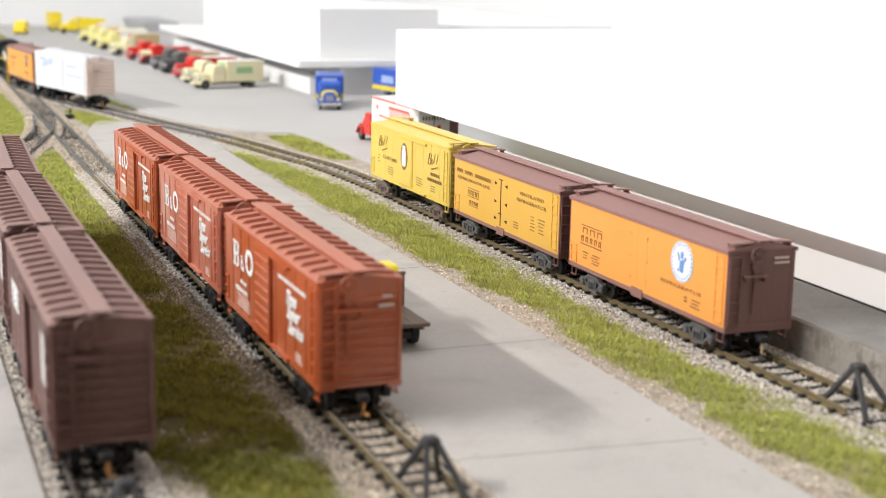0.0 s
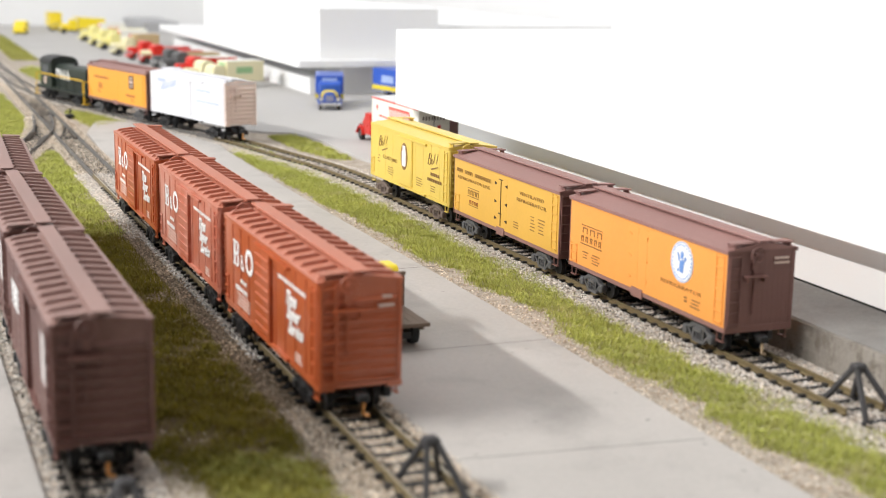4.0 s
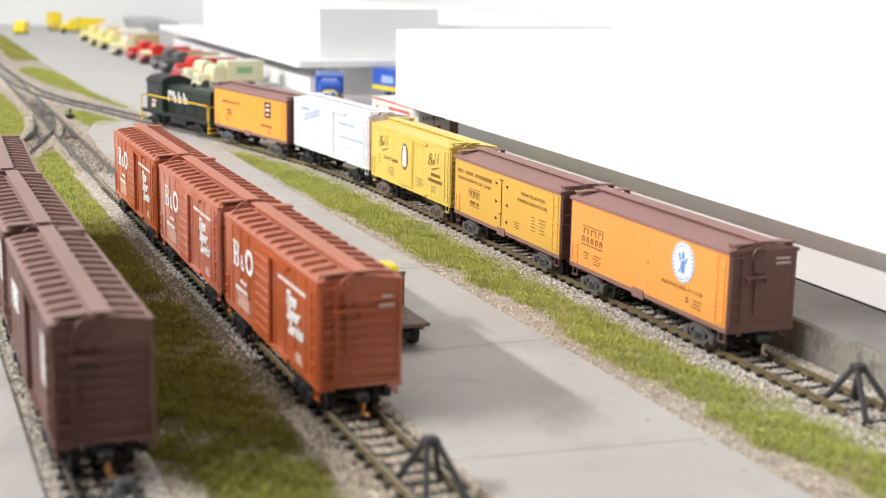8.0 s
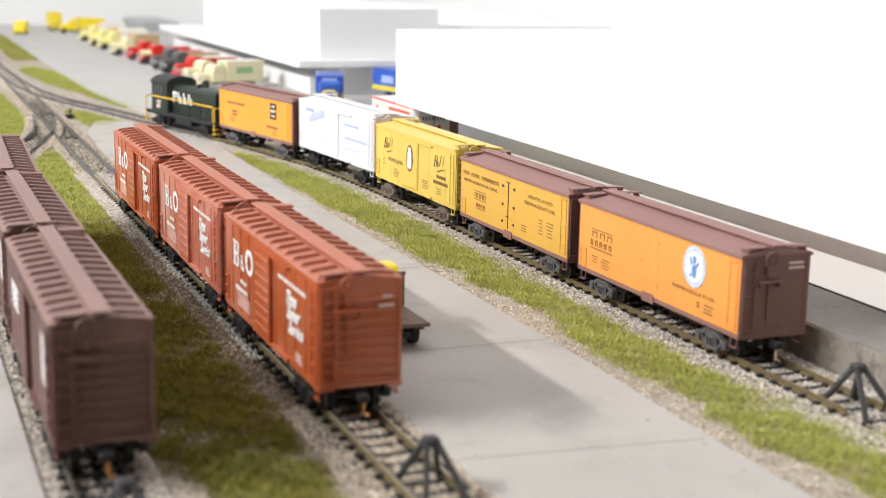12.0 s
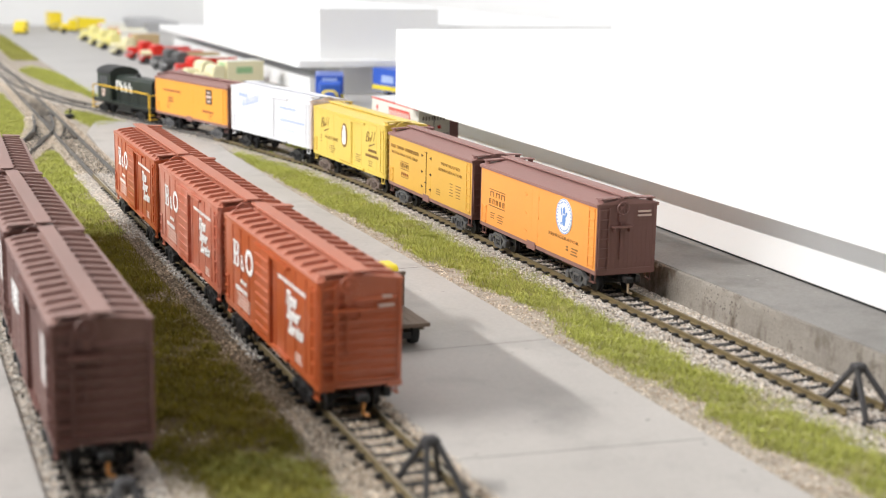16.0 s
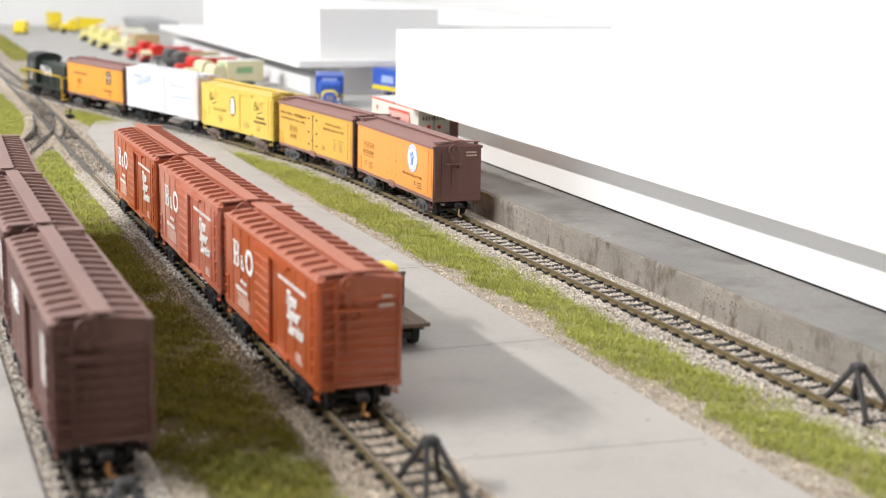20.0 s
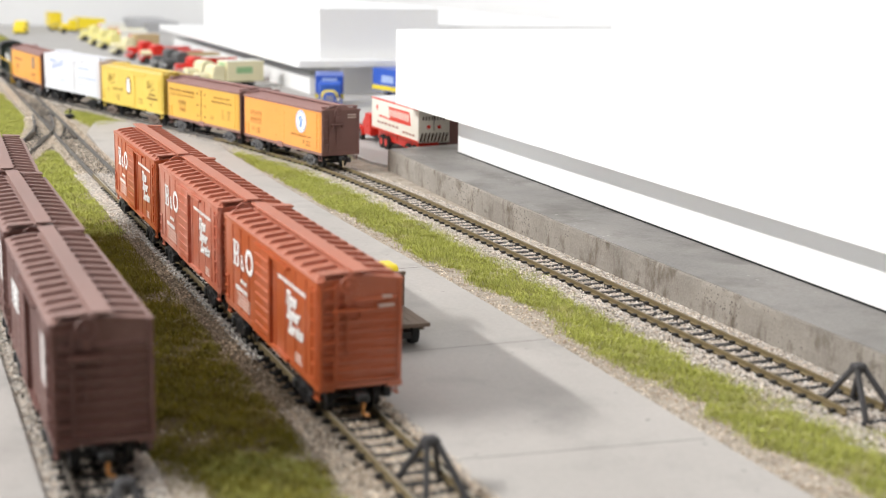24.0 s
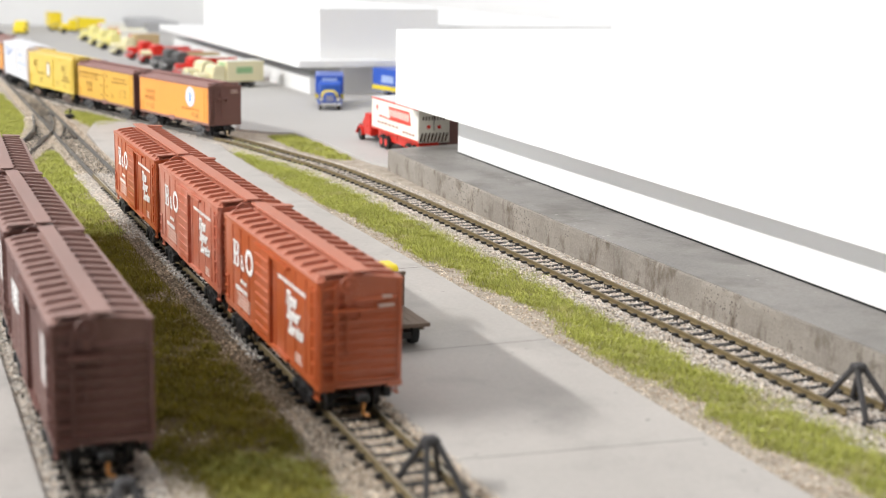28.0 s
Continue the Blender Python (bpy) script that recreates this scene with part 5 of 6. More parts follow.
def locomotive():
    """Dark green hood switcher; the cab stands at the far end."""
    L, W = 80.0, 18.0
    e = thing("locomotive", label="dark green diesel switcher with yellow handrails", category="locomotive", group="working train")
    part("frame", boxes((-W / 2, W / 2, -L / 2 + 1, L / 2 - 1, 7.2, 8.0), bevel=0.15), LOCO_GREEN, e)
    part("side_sill", boxes((-W / 2 + 1.0, W / 2 - 1.0, -L / 2, L / 2, 5.9, 7.15), bevel=0.2), BLACK, e)
    bm = bmesh.new()
    prism(bm, [(-5.2, 8.0), (5.2, 8.0), (5.2, 20.6), (4.0, 22.2), (-4.0, 22.2), (-5.2, 20.6)], "y", -L / 2 + 6.5, 14)
    part("hood", bm, LOCO_GREEN, e)
    bm = boxes((-5.32, 5.32, -0.5, 0.5, 8.6, 14.0))
    first = part("hood_seam", bm, BLACK, e, "dark vertical louvre")
    for i, y in enumerate((-30, -26, -22, -18, -14, -10, -6, -2, 2, 6, 10)):
        if i == 0:
            first.matrix_basis = pose(0, y * MM, 0)
        else:
            again(first, 0, y, 0)
    part("radiator_grille", boxes(*[(-4, 4, -L / 2 + 6.2, -L / 2 + 6.6, 10.5 + i * 0.9, 11.0 + i * 0.9) for i in range(10)]), BLACK, e)
    bm = bmesh.new()
    disc(bm, (0, -6, 23.0), 1.2, 2.4, "z", 12)
    part("exhaust_stack", bm, BLACK, e)
    bm = bmesh.new()
    disc(bm, (0, -L / 2 + 6.0, 20.0), 1.1, 1.0, "y", 14)
    part("headlight", bm, CHROME, e)
    # cab with a rounded roof
    bm = bmesh.new()
    arc = [(8.4 * math.cos(a), 22.6 + 3.6 * math.sin(a)) for a in [math.pi * k / 10 for k in range(11)]]
    prism(bm, [(-8.4, 8.0), (8.4, 8.0)] + arc, "y", 14, 32)
    cab = part("cab", bm, LOCO_GREEN, e)
    bm = bmesh.new()
    arc = [(8.9 * math.cos(a), 22.7 + 4.1 * math.sin(a)) for a in [math.pi * k / 10 for k in range(11)]]
    inner = [(8.5 * math.cos(a), 22.7 + 3.65 * math.sin(a)) for a in [math.pi * k / 10 for k in range(10, -1, -1)]]
    prism(bm, arc + inner, "y", 13.4, 32.6)
    part("roof", bm, BLACK, cab)
    for y in (18.2, 23.6):
        for sx in (-1, 1):
            part("window", boxes((min(sx * 8.35, sx * 8.55), max(sx * 8.35, sx * 8.55), y, y + 4.2, 16.4, 21.2)), GLASS, cab)
    for x in (-5, 1.4):
        part("window", boxes((x, x + 3.6, 13.8, 14.0, 17.5, 21.6)), GLASS, cab)
    for i, (w, low) in enumerate(((4.4, 0.0), (3.6, 0.5), (3.4, 0.0), (3.8, 0.0))):
        y = 13.0 - i * 5.8
        blocks("road_mark", [(-5.5, -5.25, y - 1.3, y, 13.6, 19.2), (-5.5, -5.25, y - w, y - 1.3, 13.6 if i else 18.0, 14.8 if i else 19.2), (-5.5, -5.25, y - w, y - w + 1.2 + low, 14.8 if i else 16.2, 17.0 if i else 18.0)], LETTER_WHITE, e, "white block")
    blocks("cab_mark", [(-8.6, -8.4, 21, 26, 12.5, 13.8), (-8.6, -8.4, 22, 26, 9.8, 11.8)], LETTER_FADED, cab)
    # handrails, stanchions, end steps
    for sx in (-1, 1):
        bm = bmesh.new()
        x = sx * 8.7
        rod(bm, (x, -L / 2 + 3, 15.6), (x, 30.5, 15.6), 0.42)
        part("handrail", bm, LOCO_YELLOW, e, "yellow handrail")
        for y in (-L / 2 + 3, -24, -12, 0, 12):
            bm = bmesh.new()
            rod(bm, (x, y, 7.0), (x, y, 15.6), 0.24)
            part("stanchion", bm, LOCO_YELLOW if y < -30 else LOCO_GREEN, e)
        for sy in (-1, 1):
            y = sy * (L / 2 - 1.5)
            bm = bmesh.new()
            rod(bm, (x, y, 2.2), (x, y, 15), 0.34)
            rod(bm, (x, y, 15), (sx * 3.2, y + sy * 1.2, 15.4), 0.34)
            rod(bm, (sx * 3.2, y + sy * 1.2, 15.4), (sx * 3.2, y + sy * 1.2, 7), 0.3)
            box(bm, min(sx * 5.4, sx * 9.1), max(sx * 5.4, sx * 9.1), y - 1.6, y + 1.6, 2.0, 2.5)
            box(bm, min(sx * 6.6, sx * 9.1), max(sx * 6.6, sx * 9.1), y - 1.3, y + 1.3, 4.4, 4.8)
            part("end_step", bm, LOCO_YELLOW, e, "yellow step and grab rail")
    part("fuel_tank", boxes((-6.5, 6.5, -9, 9, 2.6, 6.0), bevel=0.5), BLACK, e)
    for sy in (-1, 1):
        coupler(e, sy * (L / 2 - 1.0), sy)
    return e, [truck_parts(e, sy * 25.0, sy, BLACK) for sy in (-1, 1)]


def bumper(x, y, rz):
    """Track-end bumper: four raking legs that meet under a small cap."""
    e = thing("bumper_stop", x, y, -2.0, rz, label="dark rail-built bumper stop at the track end", category="bumper stop", group="bumper stops")
    for sx in (-1, 1):
        for sy, reach in ((1, 6.2), (-1, 8.5)):
            bm = bmesh.new()
            a, b = Vector((sx * 4.0, sy * reach, 0.6)), Vector((sx * 0.9, sy * 0.5, 9.5))
            d = (b - a).normalized()
            side = d.cross(Vector((1, 0, 0))).normalized()
            ends = []
            for p0 in (a, b):
                ends.append([bm.verts.new(p0 + Vector((u, 0, 0)) + side * w) for u, w in ((-0.46, -0.5), (0.46, -0.5), (0.6, 0.0), (0.46, 0.5), (-0.46, 0.5), (-0.6, 0.0))])
            bm.faces.new(ends[0])
            bm.faces.new(ends[1][::-1])
            for i in range(6):
                bm.faces.new((ends[0][i], ends[0][(i + 1) % 6], ends[1][(i + 1) % 6], ends[1][i]))
            part("leg", bm, BUMPER, e)
    bm = bmesh.new()
    box(bm, -1.6, 1.6, -1.2, 1.5, 8.5, 10.4, bevel=0.5)
    part("cap", bm, BUMPER, e)
    part("tie_bar", boxes((-4.8, 4.8, -9.0, -7.8, 0.0, 0.7), bevel=0.1), BUMPER, e)


def road_wheel(e, x, y, r=3.0, w=1.7, rim=None):
    bm = bmesh.new()
    disc(bm, (x, y, r), r, w, "x", 18)
    t = part("wheel", bm, RUBBER, e)
    bm = bmesh.new()
    disc(bm, (x, y, r), r * 0.55, w + 0.3, "x", 14)
    part("rim", bm, rim or TRUCK_GREY_PAINT, t)


def truck_cab(e, paint, y0, hood_paint=None, tall=1.0, back=24.0):
    """Rounded 1940s bonnet cab; nose towards +y from y0."""
    hood_paint = hood_paint or paint
    bm = bmesh.new()
    prism(bm, [(y0, 4.0), (y0 + 10, 4.0), (y0 + 10, 10.6), (y0 + 8.6, 15.2), (y0 + 7.2, 16.2), (y0 + 1.2, 16.2), (y0, 15.0)], "x", -6.6, 6.6)
    bmesh.ops.bevel(bm, geom=[ed for ed in bm.edges], offset=0.7, segments=2, affect="EDGES", profile=0.5)
    bmesh.ops.scale(bm, vec=(1, 1, tall), verts=bm.verts)
    cab = part("cab", bm, paint, e)
    part("windshield", boxes((-5.2, -0.3, y0 + 9.2, y0 + 9.9, 11.2, 14.4), (0.3, 5.2, y0 + 9.2, y0 + 9.9, 11.2, 14.4)), paint, cab)
    for sx in (-1, 1):
        part("side_window", boxes((min(sx * 6.5, sx * 6.7), max(sx * 6.5, sx * 6.7), y0 + 2.6, y0 + 7.2, 11.0, 14.4)), paint, cab)
    bm = bmesh.new()
    prism(bm, [(-3.6, 4.4), (3.6, 4.4), (4.0, 8.4), (3.0, 10.6), (1.2, 11.2), (-1.2, 11.2), (-3.0, 10.6), (-4.0, 8.4)], "y", y0 + 9.8, y0 + 20)
    bmesh.ops.bevel(bm, geom=[ed for ed in bm.edges], offset=0.6, segments=2, affect="EDGES", profile=0.5)
    hood = part("bonnet", bm, paint, e)
    if hood_paint != paint:
        bm = bmesh.new()
        prism(bm, [(-5.4, 7.4), (5.4, 7.4), (5.0, 9.8), (2.8, 11.6), (-2.8, 11.6), (-5.0, 9.8)], "y", y0 + 9.9, y0 + 19.2)
        bmesh.ops.bevel(bm, geom=[ed for ed in bm.edges], offset=0.6, segments=2, affect="EDGES", profile=0.5)
        part("bonnet_top", bm, hood_paint, hood)
    part("grille", boxes(*[(-2.6, 2.6, y0 + 19.9, y0 + 20.3, 5.2 + i * 0.9, 5.6 + i * 0.9) for i in range(5)]), CHROME, hood)
    for sx in (-1, 1):
        bm = bmesh.new()
        arc = [(y0 + 15.2 + 4.3 * math.cos(a), 3.0 + 4.3 * math.sin(a)) for a in [math.pi * k / 9 for k in range(10)]]
        inn = [(y0 + 15.2 + 3.5 * math.cos(a), 3.0 + 3.5 * math.sin(a)) for a in [math.pi * k / 9 for k in range(9, -1, -1)]]
        prism(bm, arc + inn, "x", min(sx * 3.4, sx * 7.2), max(sx * 3.4, sx * 7.2))
        part("fender", bm, paint, e)
        bm = bmesh.new()
        disc(bm, (sx * 5.2, y0 + 19.2, 6.6), 1.35, 1.4, "y", 12)
        part("headlight", bm, CHROME, e)
        road_wheel(e, sx * 5.6, y0 + 15.2)
    part("bumper", boxes((-7, 7, y0 + 20.2, y0 + 21.0, 3.0, 4.4), bevel=0.2), CHROME if hood_paint != paint else paint, e)
    part("chassis", boxes((-3.4, 3.4, y0 - back, y0 + 18, 2.6, 4.2)), BLACK, e)
    return cab


def box_truck(x, y, rz, paint, label, body=None, body_len=34.0, group="parked trucks", sign=None, hood=None, roof=None, z=-1.4, body_h=19.5, half=7.6, band=None):
    e = thing("delivery_truck", x, y, z, rz, label=label, category="truck", group=group)
    truck_cab(e, paint, 8.0, hood)
    for sx in (-1, 1):
        road_wheel(e, sx * 5.6, -12)
    b = part("cargo_box", boxes((-half, half, 7.4 - body_len, 7.4, 4.4, 4.4 + body_h), bevel=0.3), body or paint, e)
    if band:
        part("lower_band", boxes((-half - 0.1, half + 0.1, 7.2 - body_len, 7.5, 5.2, 8.2)), band, b)
    part("roof", boxes((-half - 0.1, half + 0.1, 7.4 - body_len, 7.6, 4.4 + body_h, 4.8 + body_h), bevel=0.1), roof or body or paint, b)
    if sign:
        for sx in (-1, 1):
            part("side_sign", boxes((min(sx * half, sx * (half + 0.15)), max(sx * half, sx * (half + 0.15)), 2 - body_len * 0.5, 0, 8 + body_h * 0.15, 4 + body_h * 0.75)), sign, b)
        part("front_sign", boxes((-4.6, 4.6, 7.4, 7.65, 1.2 + body_h, 3.4 + body_h)), sign, b)
    return e


def semi_truck(x, y, rz, paint, trailer, label, roof, z=-1.4, length=62.0, height=20.0, low=6.0, group="parked trucks", sign=None):
    e = thing("tractor_trailer", x, y, z, rz, label=label, category="truck", group=group)
    truck_cab(e, paint, 15.5, tall=0.9)
    for sx in (-1, 1):
        for yy in (-7.5, -1.0):
            road_wheel(e, sx * 5.6, yy, 3.3, 2.2, paint)
        for yy in (-length + 20, -length + 26.5):
            road_wheel(e, sx * 5.6, yy, 3.3, 2.2, paint)
    part("underbody", boxes((-5, 5, 16 - length, 8, 4.0, low)), BLACK if sign is None else paint, e)
    b = part("trailer", boxes((-7.8, 7.8, 10 - length, 10, low, low + height), bevel=0.3), trailer, e)
    part("roof", boxes((-7.85, 7.85, 9.9 - length, 10.1, low + height, low + height + 0.35), bevel=0.1), roof, b)
    if sign:
        sign(b, length, low, height)
    return e


def beer_sign(b, length, low, height):
    """Red lettering block, stripe and a striped rear sill, as plain shapes."""
    x = -7.8
    part("red_band", boxes((x - 0.08, x, 10 - length, 10, low + height - 0.7, low + height), (x - 0.08, x, 10 - length, 10, low, low + 0.9)), LETTER_RED, b)
    bm = bmesh.new()
    prism(bm, [(-43.5, low + 6.6), (-41.5, low + 12.8), (-14.0, low + 12.8), (-16.0, low + 7.2), (-0.5, low + 7.6), (-0.5, low + 6.9), (-17.0, low + 6.4)], "x", x - 0.1, x)
    flag = part("flag", bm, LETTER_RED, b, "red flag with white bars")
    blocks("bar", [(x - 0.16, x - 0.1, -40.6 + i * 3.2, -38.9 + i * 3.2, low + 8.4, low + 11.8) for i in range(8)], TRAILER_WHITE, flag)
    bm = bmesh.new()
    disc(bm, (x, 2.0, low + 11.0), 1.2, 0.2, "x", 14)
    part("red_dot", bm, LETTER_RED, b)
    blocks("small_bar", [(x - 0.08, x, -2 - i * 5, 1 - i * 5, low + 3.6, low + 4.5) for i in range(6)] + [(x - 0.08, x, -36 - i * 4, -33.5 - i * 4, low + 2.4, low + 3.3) for i in range(4)], LETTER_MAROON, b)
    y = 10 - length
    blocks("rear_mark", [(-5.6 + i * 1.42, -4.9 + i * 1.42, y - 0.1, y, low + 10.3, low + 12.0) for i in range(8)], LETTER_DARK, b, "dark block on the rear")
    bm = bmesh.new()
    for xx in (-2.6, 2.6):
        disc(bm, (xx, y - 0.05, low + 7.2), 0.9, 0.2, "y", 14)
    part("red_dot", bm, LETTER_RED, b)
    part("door_gap", boxes((-0.15, 0.15, y - 0.12, y, low + 5.5, low + height - 1.2), (-7.0, 7.0, y - 0.12, y, low + 0.4, low + 0.7)), LETTER_DARK, b)
    bm = bmesh.new()
    for i in range(8):
        xx = -7.0 + i * 1.75
        prism(bm, [(xx, low + 0.8), (xx + 0.9, low + 0.8), (xx + 1.9, low + 4.4), (xx + 1.0, low + 4.4)], "y", y - 0.1, y)
    part("hazard_stripe", bm, LETTER_DARK, b, "black diagonal stripes")


def flatbed_truck(x, y, rz):
    e = thing("flatbed_truck", x, y, -1.5, rz, label="small yellow flatbed truck with a weathered plank bed", category="truck")
    truck_cab(e, SIGNAL_YELLOW, 2.6, tall=1.02, back=17.0)
    for sx in (-1, 1):
        road_wheel(e, sx * 5.6, -9)
    bm = boxes((-0.95, 0.95, -16.6, 1.4, 6.2, 6.8))
    first = None
    for i in range(7):
        xx = -6.0 + i * 2.0
        if first is None:
            first = part("plank", bm, PLANK, e)
            first.matrix_basis = pose(xx * MM, 0, 0)
        else:
            again(first, xx, 0, 0)
    part("bed_frame", boxes((-7.1, 7.1, -17.0, -16.2, 5.9, 6.85), (-6, -5, -16, 1, 5.0, 6.15), (5, 6, -16, 1, 5.0, 6.15)), PLANK, e)
    part("headboard", boxes((-7.1, 7.1, 0.6, 1.4, 6.8, 14.6), (-7.3, 7.3, 0.4, 1.6, 14.6, 15.4)), PLANK, e, "dark wooden headboard")


def panel_van(x, y, rz, paint, label):
    e = thing("panel_van", x, y, -1.4, rz, label=label, category="car", group="parked cars")
    bm = bmesh.new()
    prism(bm, [(-14, 2), (14, 2), (14.4, 6), (13, 8), (7, 9), (4.4, 13.6), (2, 14.4), (-12, 14.4), (-14, 12)], "x", -6.4, 6.4)
    bmesh.ops.bevel(bm, geom=[ed for ed in bm.edges], offset=0.9, segments=2, affect="EDGES", profile=0.5)
    body = part("body", bm, paint, e)
    part("window", boxes((-6.5, 6.5, -9, 3.0, 10, 13)), GLASS, body)
    for sx in (-1, 1):
        for yy in (-8.5, 8.5):
            road_wheel(e, sx * 4.9, yy, 2.2, 1.4)


def dump_truck(x, y, rz):
    e = thing("dump_truck", x, y, -1.4, rz, label="bright yellow dump truck", category="truck", group="parked trucks")
    truck_cab(e, SIGNAL_YELLOW, 6.0)
    for sx in (-1, 1):
        road_wheel(e, sx * 5.6, -14)
    bm = bmesh.new()
    prism(bm, [(-26, 9), (5, 5), (5, 16), (10, 18), (10, 19), (-24, 17)], "x", -8, 8)
    part("tipper_body", bm, SIGNAL_YELLOW, e)


def vehicles():
    semi_truck(148.0, 390, 0.6, TRUCK_RED, TRAILER_WHITE, "red tractor with a white trailer backed to the dock", TRAILER_ROOF, length=62.5, height=15.4, low=8.7, group="", sign=beer_sign)
    box_truck(167.0, 374, 0, TRUCK_RED, "dark red truck standing beside the trailer at the dock", body=REEFER_ROOF_SHEEN, body_h=13, group="")
    flatbed_truck(25.4, 62, 0)
    box_truck(175, 582, 163, TRUCK_BLUE, "blue and yellow delivery truck parked nose out", hood=SIGNAL_YELLOW, sign=SIGN_BLUE, group="blue trucks", body_h=14.5, half=8.6, band=SIGNAL_YELLOW)
    box_truck(236, 612, 192, TRUCK_BLUE, "blue and yellow delivery truck beside the warehouse", hood=SIGNAL_YELLOW, sign=SIGN_BLUE, group="blue trucks", body_h=14.5, half=8.6, band=SIGNAL_YELLOW)
    box_truck(145, 716, 104, CREAM, "cream delivery truck with a green sign", body=CREAM, sign=GREEN_SIGN, body_h=14, body_len=29, roof=TRAILER_WHITE)
    box_truck(146, 757, 104, CREAM, "cream pickup truck with a low body", body=CREAM, body_h=6)
    box_truck(148, 797, 102, TRUCK_RED, "red delivery truck in the row", body=TRUCK_RED, body_h=11, body_len=26, roof=TRAILER_WHITE)
    box_truck(147, 846, 100, TRUCK_GREY_PAINT, "dark grey truck in the row", body=TRUCK_GREY_PAINT, body_h=7)
    box_truck(147, 882, 98, TRUCK_GREY_PAINT, "dark grey stake truck with a tan load", body=TAN, body_h=8)
    box_truck(146, 940, 98, TRUCK_RED, "red open truck with a cream bonnet", body=TRUCK_RED, body_h=6, hood=CREAM)
    box_truck(145, 988, 98, TRUCK_RED, "red open truck in the row", body=TRUCK_RED, body_h=6)
    box_truck(140, 1046, 98, CREAM, "cream truck with a tan wooden body", body=TAN, body_h=14, body_len=22)
    box_truck(140, 1126, 95, PALE_YELLOW, "pale yellow delivery truck in the row", body=TRAILER_WHITE, body_h=14, body_len=26, sign=LETTER_RED)
    box_truck(139, 1180, 95, PALE_YELLOW, "pale yellow truck with a pale body", body=PALE_YELLOW, body_h=12)
    box_truck(140, 1256, 95, PALE_YELLOW, "pale yellow delivery truck at the row's end", body=TRAILER_WHITE, sign=LETTER_RED, body_h=14, body_len=26)
    dump_truck(135, 1400, 85)
    box_truck(113, 1480, 180, SIGNAL_YELLOW, "bright yellow van body truck at the far end", body=SIGNAL_YELLOW, body_h=15.5)
    panel_van(66, 1392, 165, SIGNAL_YELLOW, "small yellow van on the far road")


# ---- the parked cuts of cars and the working train ----
def parked_cars():
    car, _ = ribbed_boxcar("boxcar", "oxide red steel boxcar with white lettering", "red boxcars", paint=RED_CAR, roof=RED_ROOF, letter=letter_red)
    car.matrix_basis = pose(0, 39 * MM, 0)
    dusty = copy_thing(car, pose(0, (39 + 84.86) * MM, 0))
    for o in dusty.children_recursive:
        if o.data and o.data.materials[0] is RED_CAR:
            o.material_slots[0].link = "OBJECT"
            o.material_slots[0].material = RED_DUSTY
    dusty["label"] = "dusty oxide red steel boxcar with white lettering"
    copy_thing(car, pose(0, (39 + 2 * 84.86) * MM, 0))
    car, _ = ribbed_boxcar("boxcar", "dark brown steel boxcar with faded lettering", "brown boxcars", paint=BROWN_CAR, roof=BROWN_ROOF_SHEEN, letter=letter_brown)
    car.matrix_basis = pose(-52.2 * MM, (-17 + 39) * MM, 0, 0, 0, 0.3)
    copy_thing(car, pose(-52.2 * MM, (-17 + 39 + 84.86) * MM, 0))
    copy_thing(car, pose(-51.5 * MM, (-17 + 39 + 2 * 84.86) * MM, 0, 0, 0, -2))


def train():
    g = "working train"
    made = []
    made.append((*reefer("refrigerator_car", "orange wood-sheathed refrigerator car with a round white emblem", g, L=78.6, paint=ORANGE, roof=REEFER_ROOF_SHEEN, ends=REEFER_END_SHADED, sill=REEFER_ROOF_SHEEN, letter=letter_orange, hatches=False), 77.0, 27.0))
    made.append((*reefer("refrigerator_car", "yellow-orange ventilated refrigerator car with brown ends", g, L=78.6, paint=YELLOW_ORANGE, roof=REEFER_ROOF_SHEEN, ends=REEFER_END_SHADED, sill=REEFER_ROOF_SHEEN, letter=letter_despatch, hatches=False), 77.0, 27.0))
    made.append((*ribbed_boxcar("boxcar", "bright yellow boxcar with dark script lettering", g, L=78.2, W=17.6, z0=7.1, H=19.7, paint=YELLOW, roof=YELLOW, letter=letter_jar, ribs=0, plain_door=True), 77.0, 27.0))
    made.append((*ribbed_boxcar("boxcar", "white boxcar with blue script and a pale brown end", g, L=82.4, W=17.6, z0=8.0, H=20.4, paint=CAR_WHITE, roof=CAR_WHITE, ends=PALE_BROWN, letter=letter_milk, ribs=0, plain_door=True), 77.0, 27.0))
    made.append((*reefer("refrigerator_car", "deep orange refrigerator car with a square emblem", g, L=80.2, z0=7.4, H=19.0, paint=ORANGE_DEEP, roof=REEFER_ROOF_SHEEN, ends=REEFER_END_SHADED, sill=REEFER_ROOF_SHEEN, letter=letter_merchant, hatches=False), 77.0, 27.0))
    made.append((*locomotive(), 80.0, 25.0))
    return made


# Place of the front car's outer end along the siding, in millimetres: seconds, distance.
STANDING = ((0, 13.0), (7.9, 13.0), (8.2, 11.3), (8.5, 8.7), (9, 7.8), (9.5, 7.4), (12.7, 7.4), (13.2, 9.3), (13.6, 13.6), (14.0, 20.6), (14.5, 33.5), (15, 47.7), (15.5, 62.0), (16, 75.9), (16.5, 90.2), (17, 105.3), (17.5, 120.4), (18, 135.9), (18.5, 150.9), (19, 166.3), (19.5, 181.5), (20, 196.6), (20.5, 211.4), (21, 226.0), (21.5, 240.6), (22.5, 271.8), (23.5, 303.3), (24, 318.4), (24.5, 331.8), (25, 344.6), (25.5, 358.6), (26, 373.8), (26.5, 388.6), (27, 404.8), (27.5, 421.6), (28, 438.0))
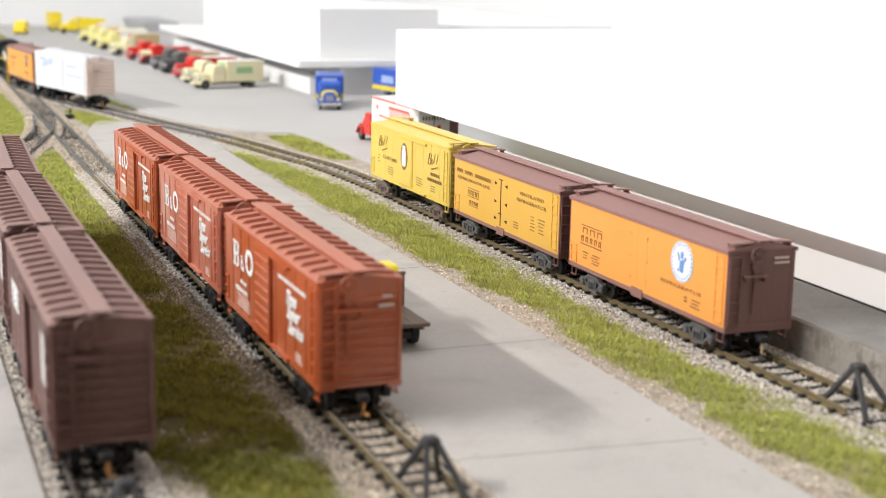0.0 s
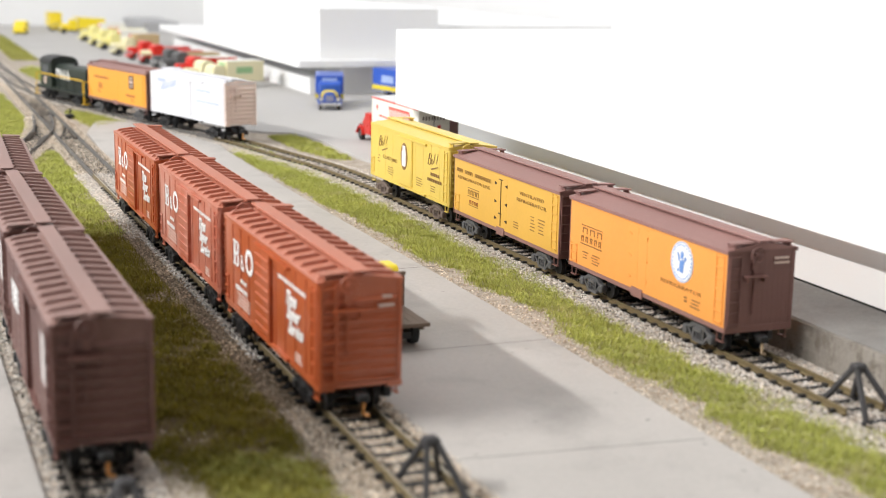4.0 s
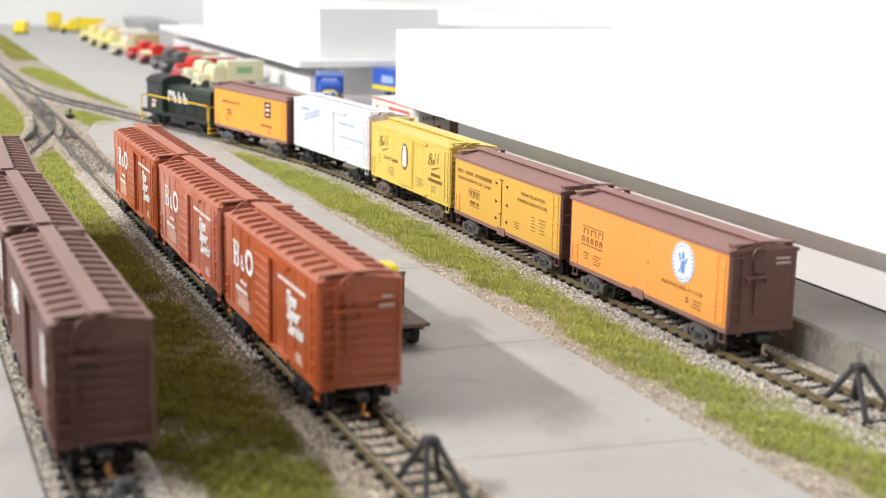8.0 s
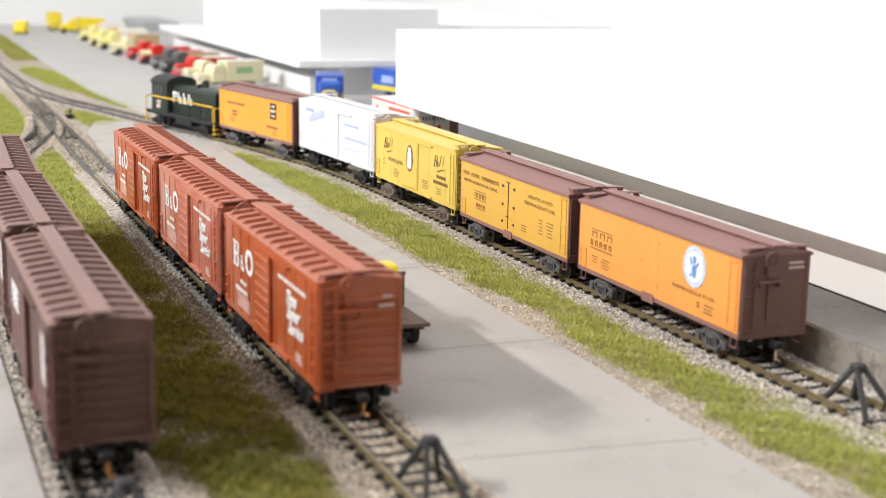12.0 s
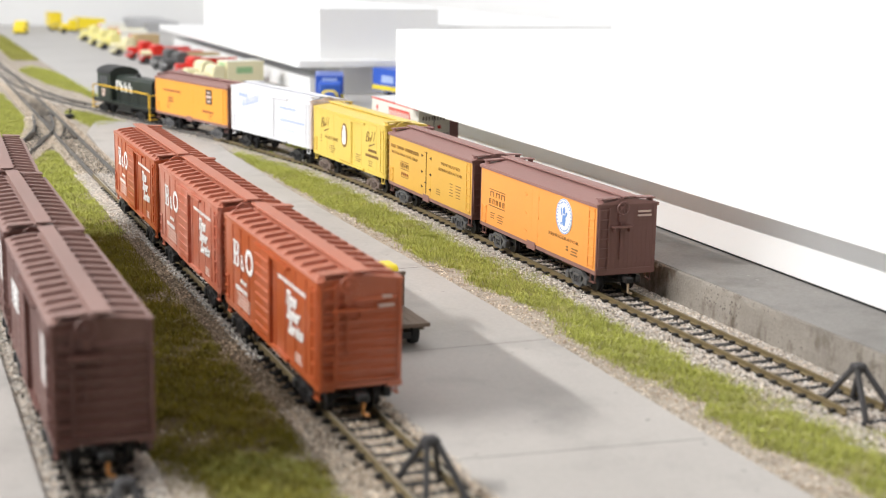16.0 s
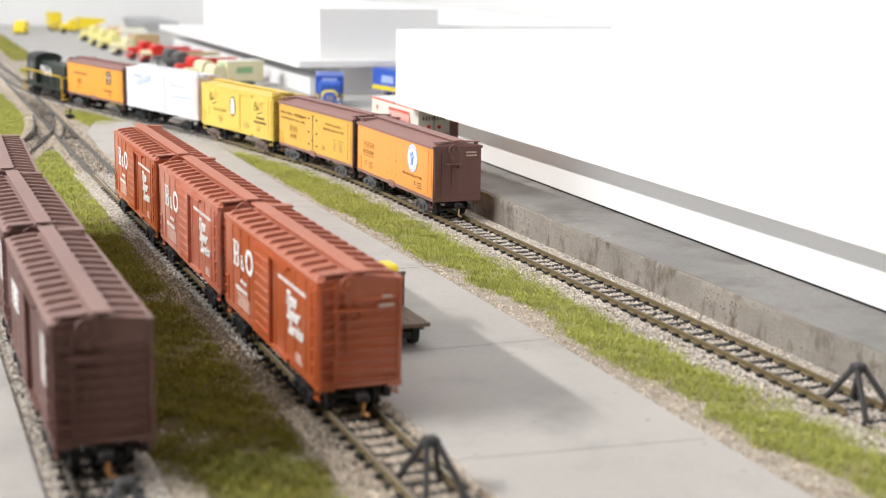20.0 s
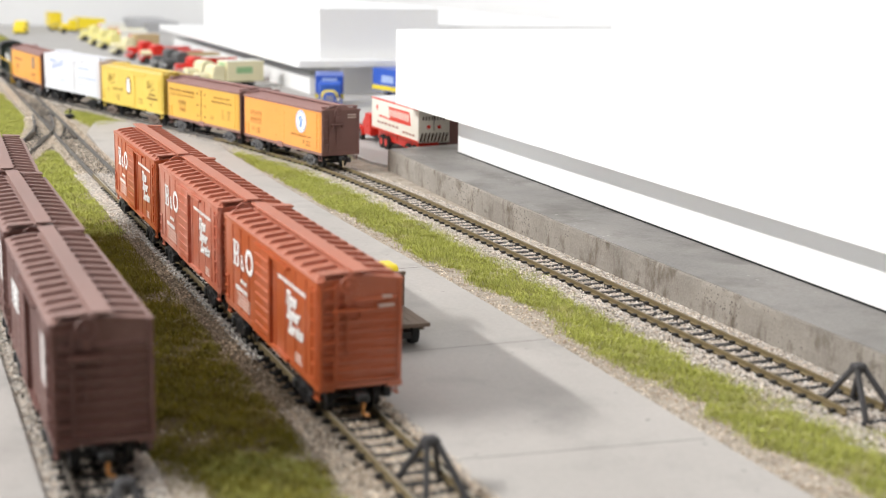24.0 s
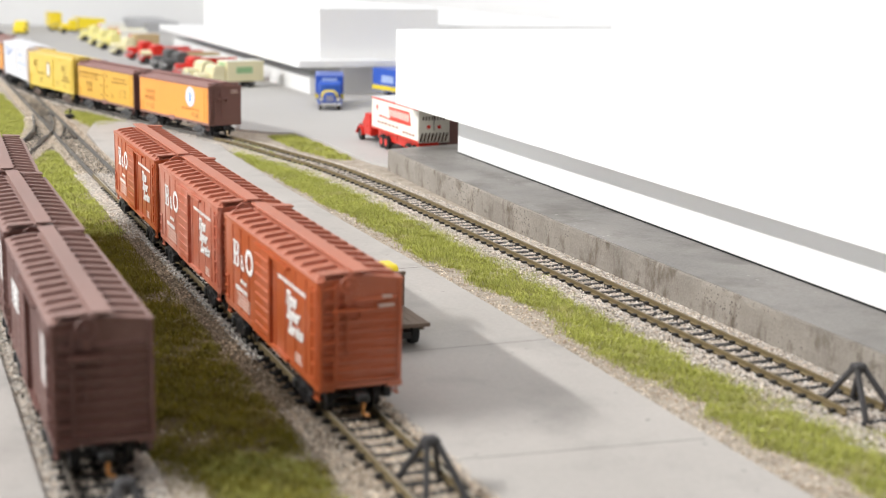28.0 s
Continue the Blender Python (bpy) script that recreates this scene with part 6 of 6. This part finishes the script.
# The white car's front end while the engine brings its two cars in.
COMING = ((0, 594.4), (0.5, 576.4), (1, 557.7), (1.5, 537.2), (2, 515.0), (2.5, 492.0), (3, 469.3), (3.5, 447.2), (4.5, 403.4), (5.5, 359.3), (6, 335.6), (6.5, 311.4), (7, 289.5), (7.5, 277.0), (8, 269.2), (8.5, 264.4), (9, 263.6), (12.7, 263.6))


LATE_T, LATE_S = zip(*STANDING)
EARLY_T, EARLY_S = zip(*COMING)


SET_OFF = (0.4, 0.3, -0.7, -1.5, -1.6, -3.4)


def place(t, index):
    """Where the front end of the train's car number index stands on the siding."""
    return SET_OFF[index] + spot(t, index)


def spot(t, index):
    if index >= 3 and t < 12.7:
        return float(np.interp(t, EARLY_T, EARLY_S)) + 85.4 * (index - 3)
    # the couplings stand closed while pushed and are drawn out by the pull
    return float(np.interp(t, LATE_T, LATE_S)) + index * float(np.interp(t, (12.7, 13.7), (85.4, 86.1)))


def track_rows(car, trucks, length, half, index):
    """Rows for a car on the siding, and for the turn of its two trucks."""
    tt = [k * 0.2 for k in range(141)]
    rows, turns = [], ([], [])
    for t in tt:
        s = place(t, index)
        a, b = SIDING.at(s + length / 2 - half), SIDING.at(s + length / 2 + half)
        d, c = b - a, (a + b) / 2
        yaw = -math.degrees(math.atan2(d[0], d[1]))
        rows.append((t, pose(c[0] * MM, c[1] * MM, 0, 0, 0, yaw)))
        for k, sgn in enumerate((-1, 1)):
            w = SIDING.way(s + length / 2 + sgn * half)
            turns[k].append((t, pose(0, sgn * half * MM, 0, 0, 0, -math.degrees(math.atan2(w[0], w[1])) - yaw)))
    walk(car, rows)
    for k in (0, 1):
        walk(trucks[k], turns[k][::2])
    # wheels roll with the distance gone
    spin = []
    for k in range(421):
        t = k / 15
        a = -math.degrees(place(t, index) / 2.55)
        spin.append((t, a))
    for truck in trucks:
        for w in truck.children:
            if w.name.startswith("wheelset"):
                y = w.matrix_basis.translation.y
                walk(w, [(t, pose(0, y, 2.55 * MM, a)) for t, a in spin])


def motions():
    for i, (car, trucks, length, half) in enumerate(TRAIN):
        track_rows(car, trucks, length, half, i)


room()
ground()
pavements()
dock()
near_warehouse()
far_warehouse()
tracks()
turnout_fittings()
parked_cars()
TRAIN = train()
vehicles()
bumper(0.3, -37.5, 0)
bumper(101.5, -24, 0)
bumper(-52.3, -40.5, 0)
turf()
ballast()
motions()
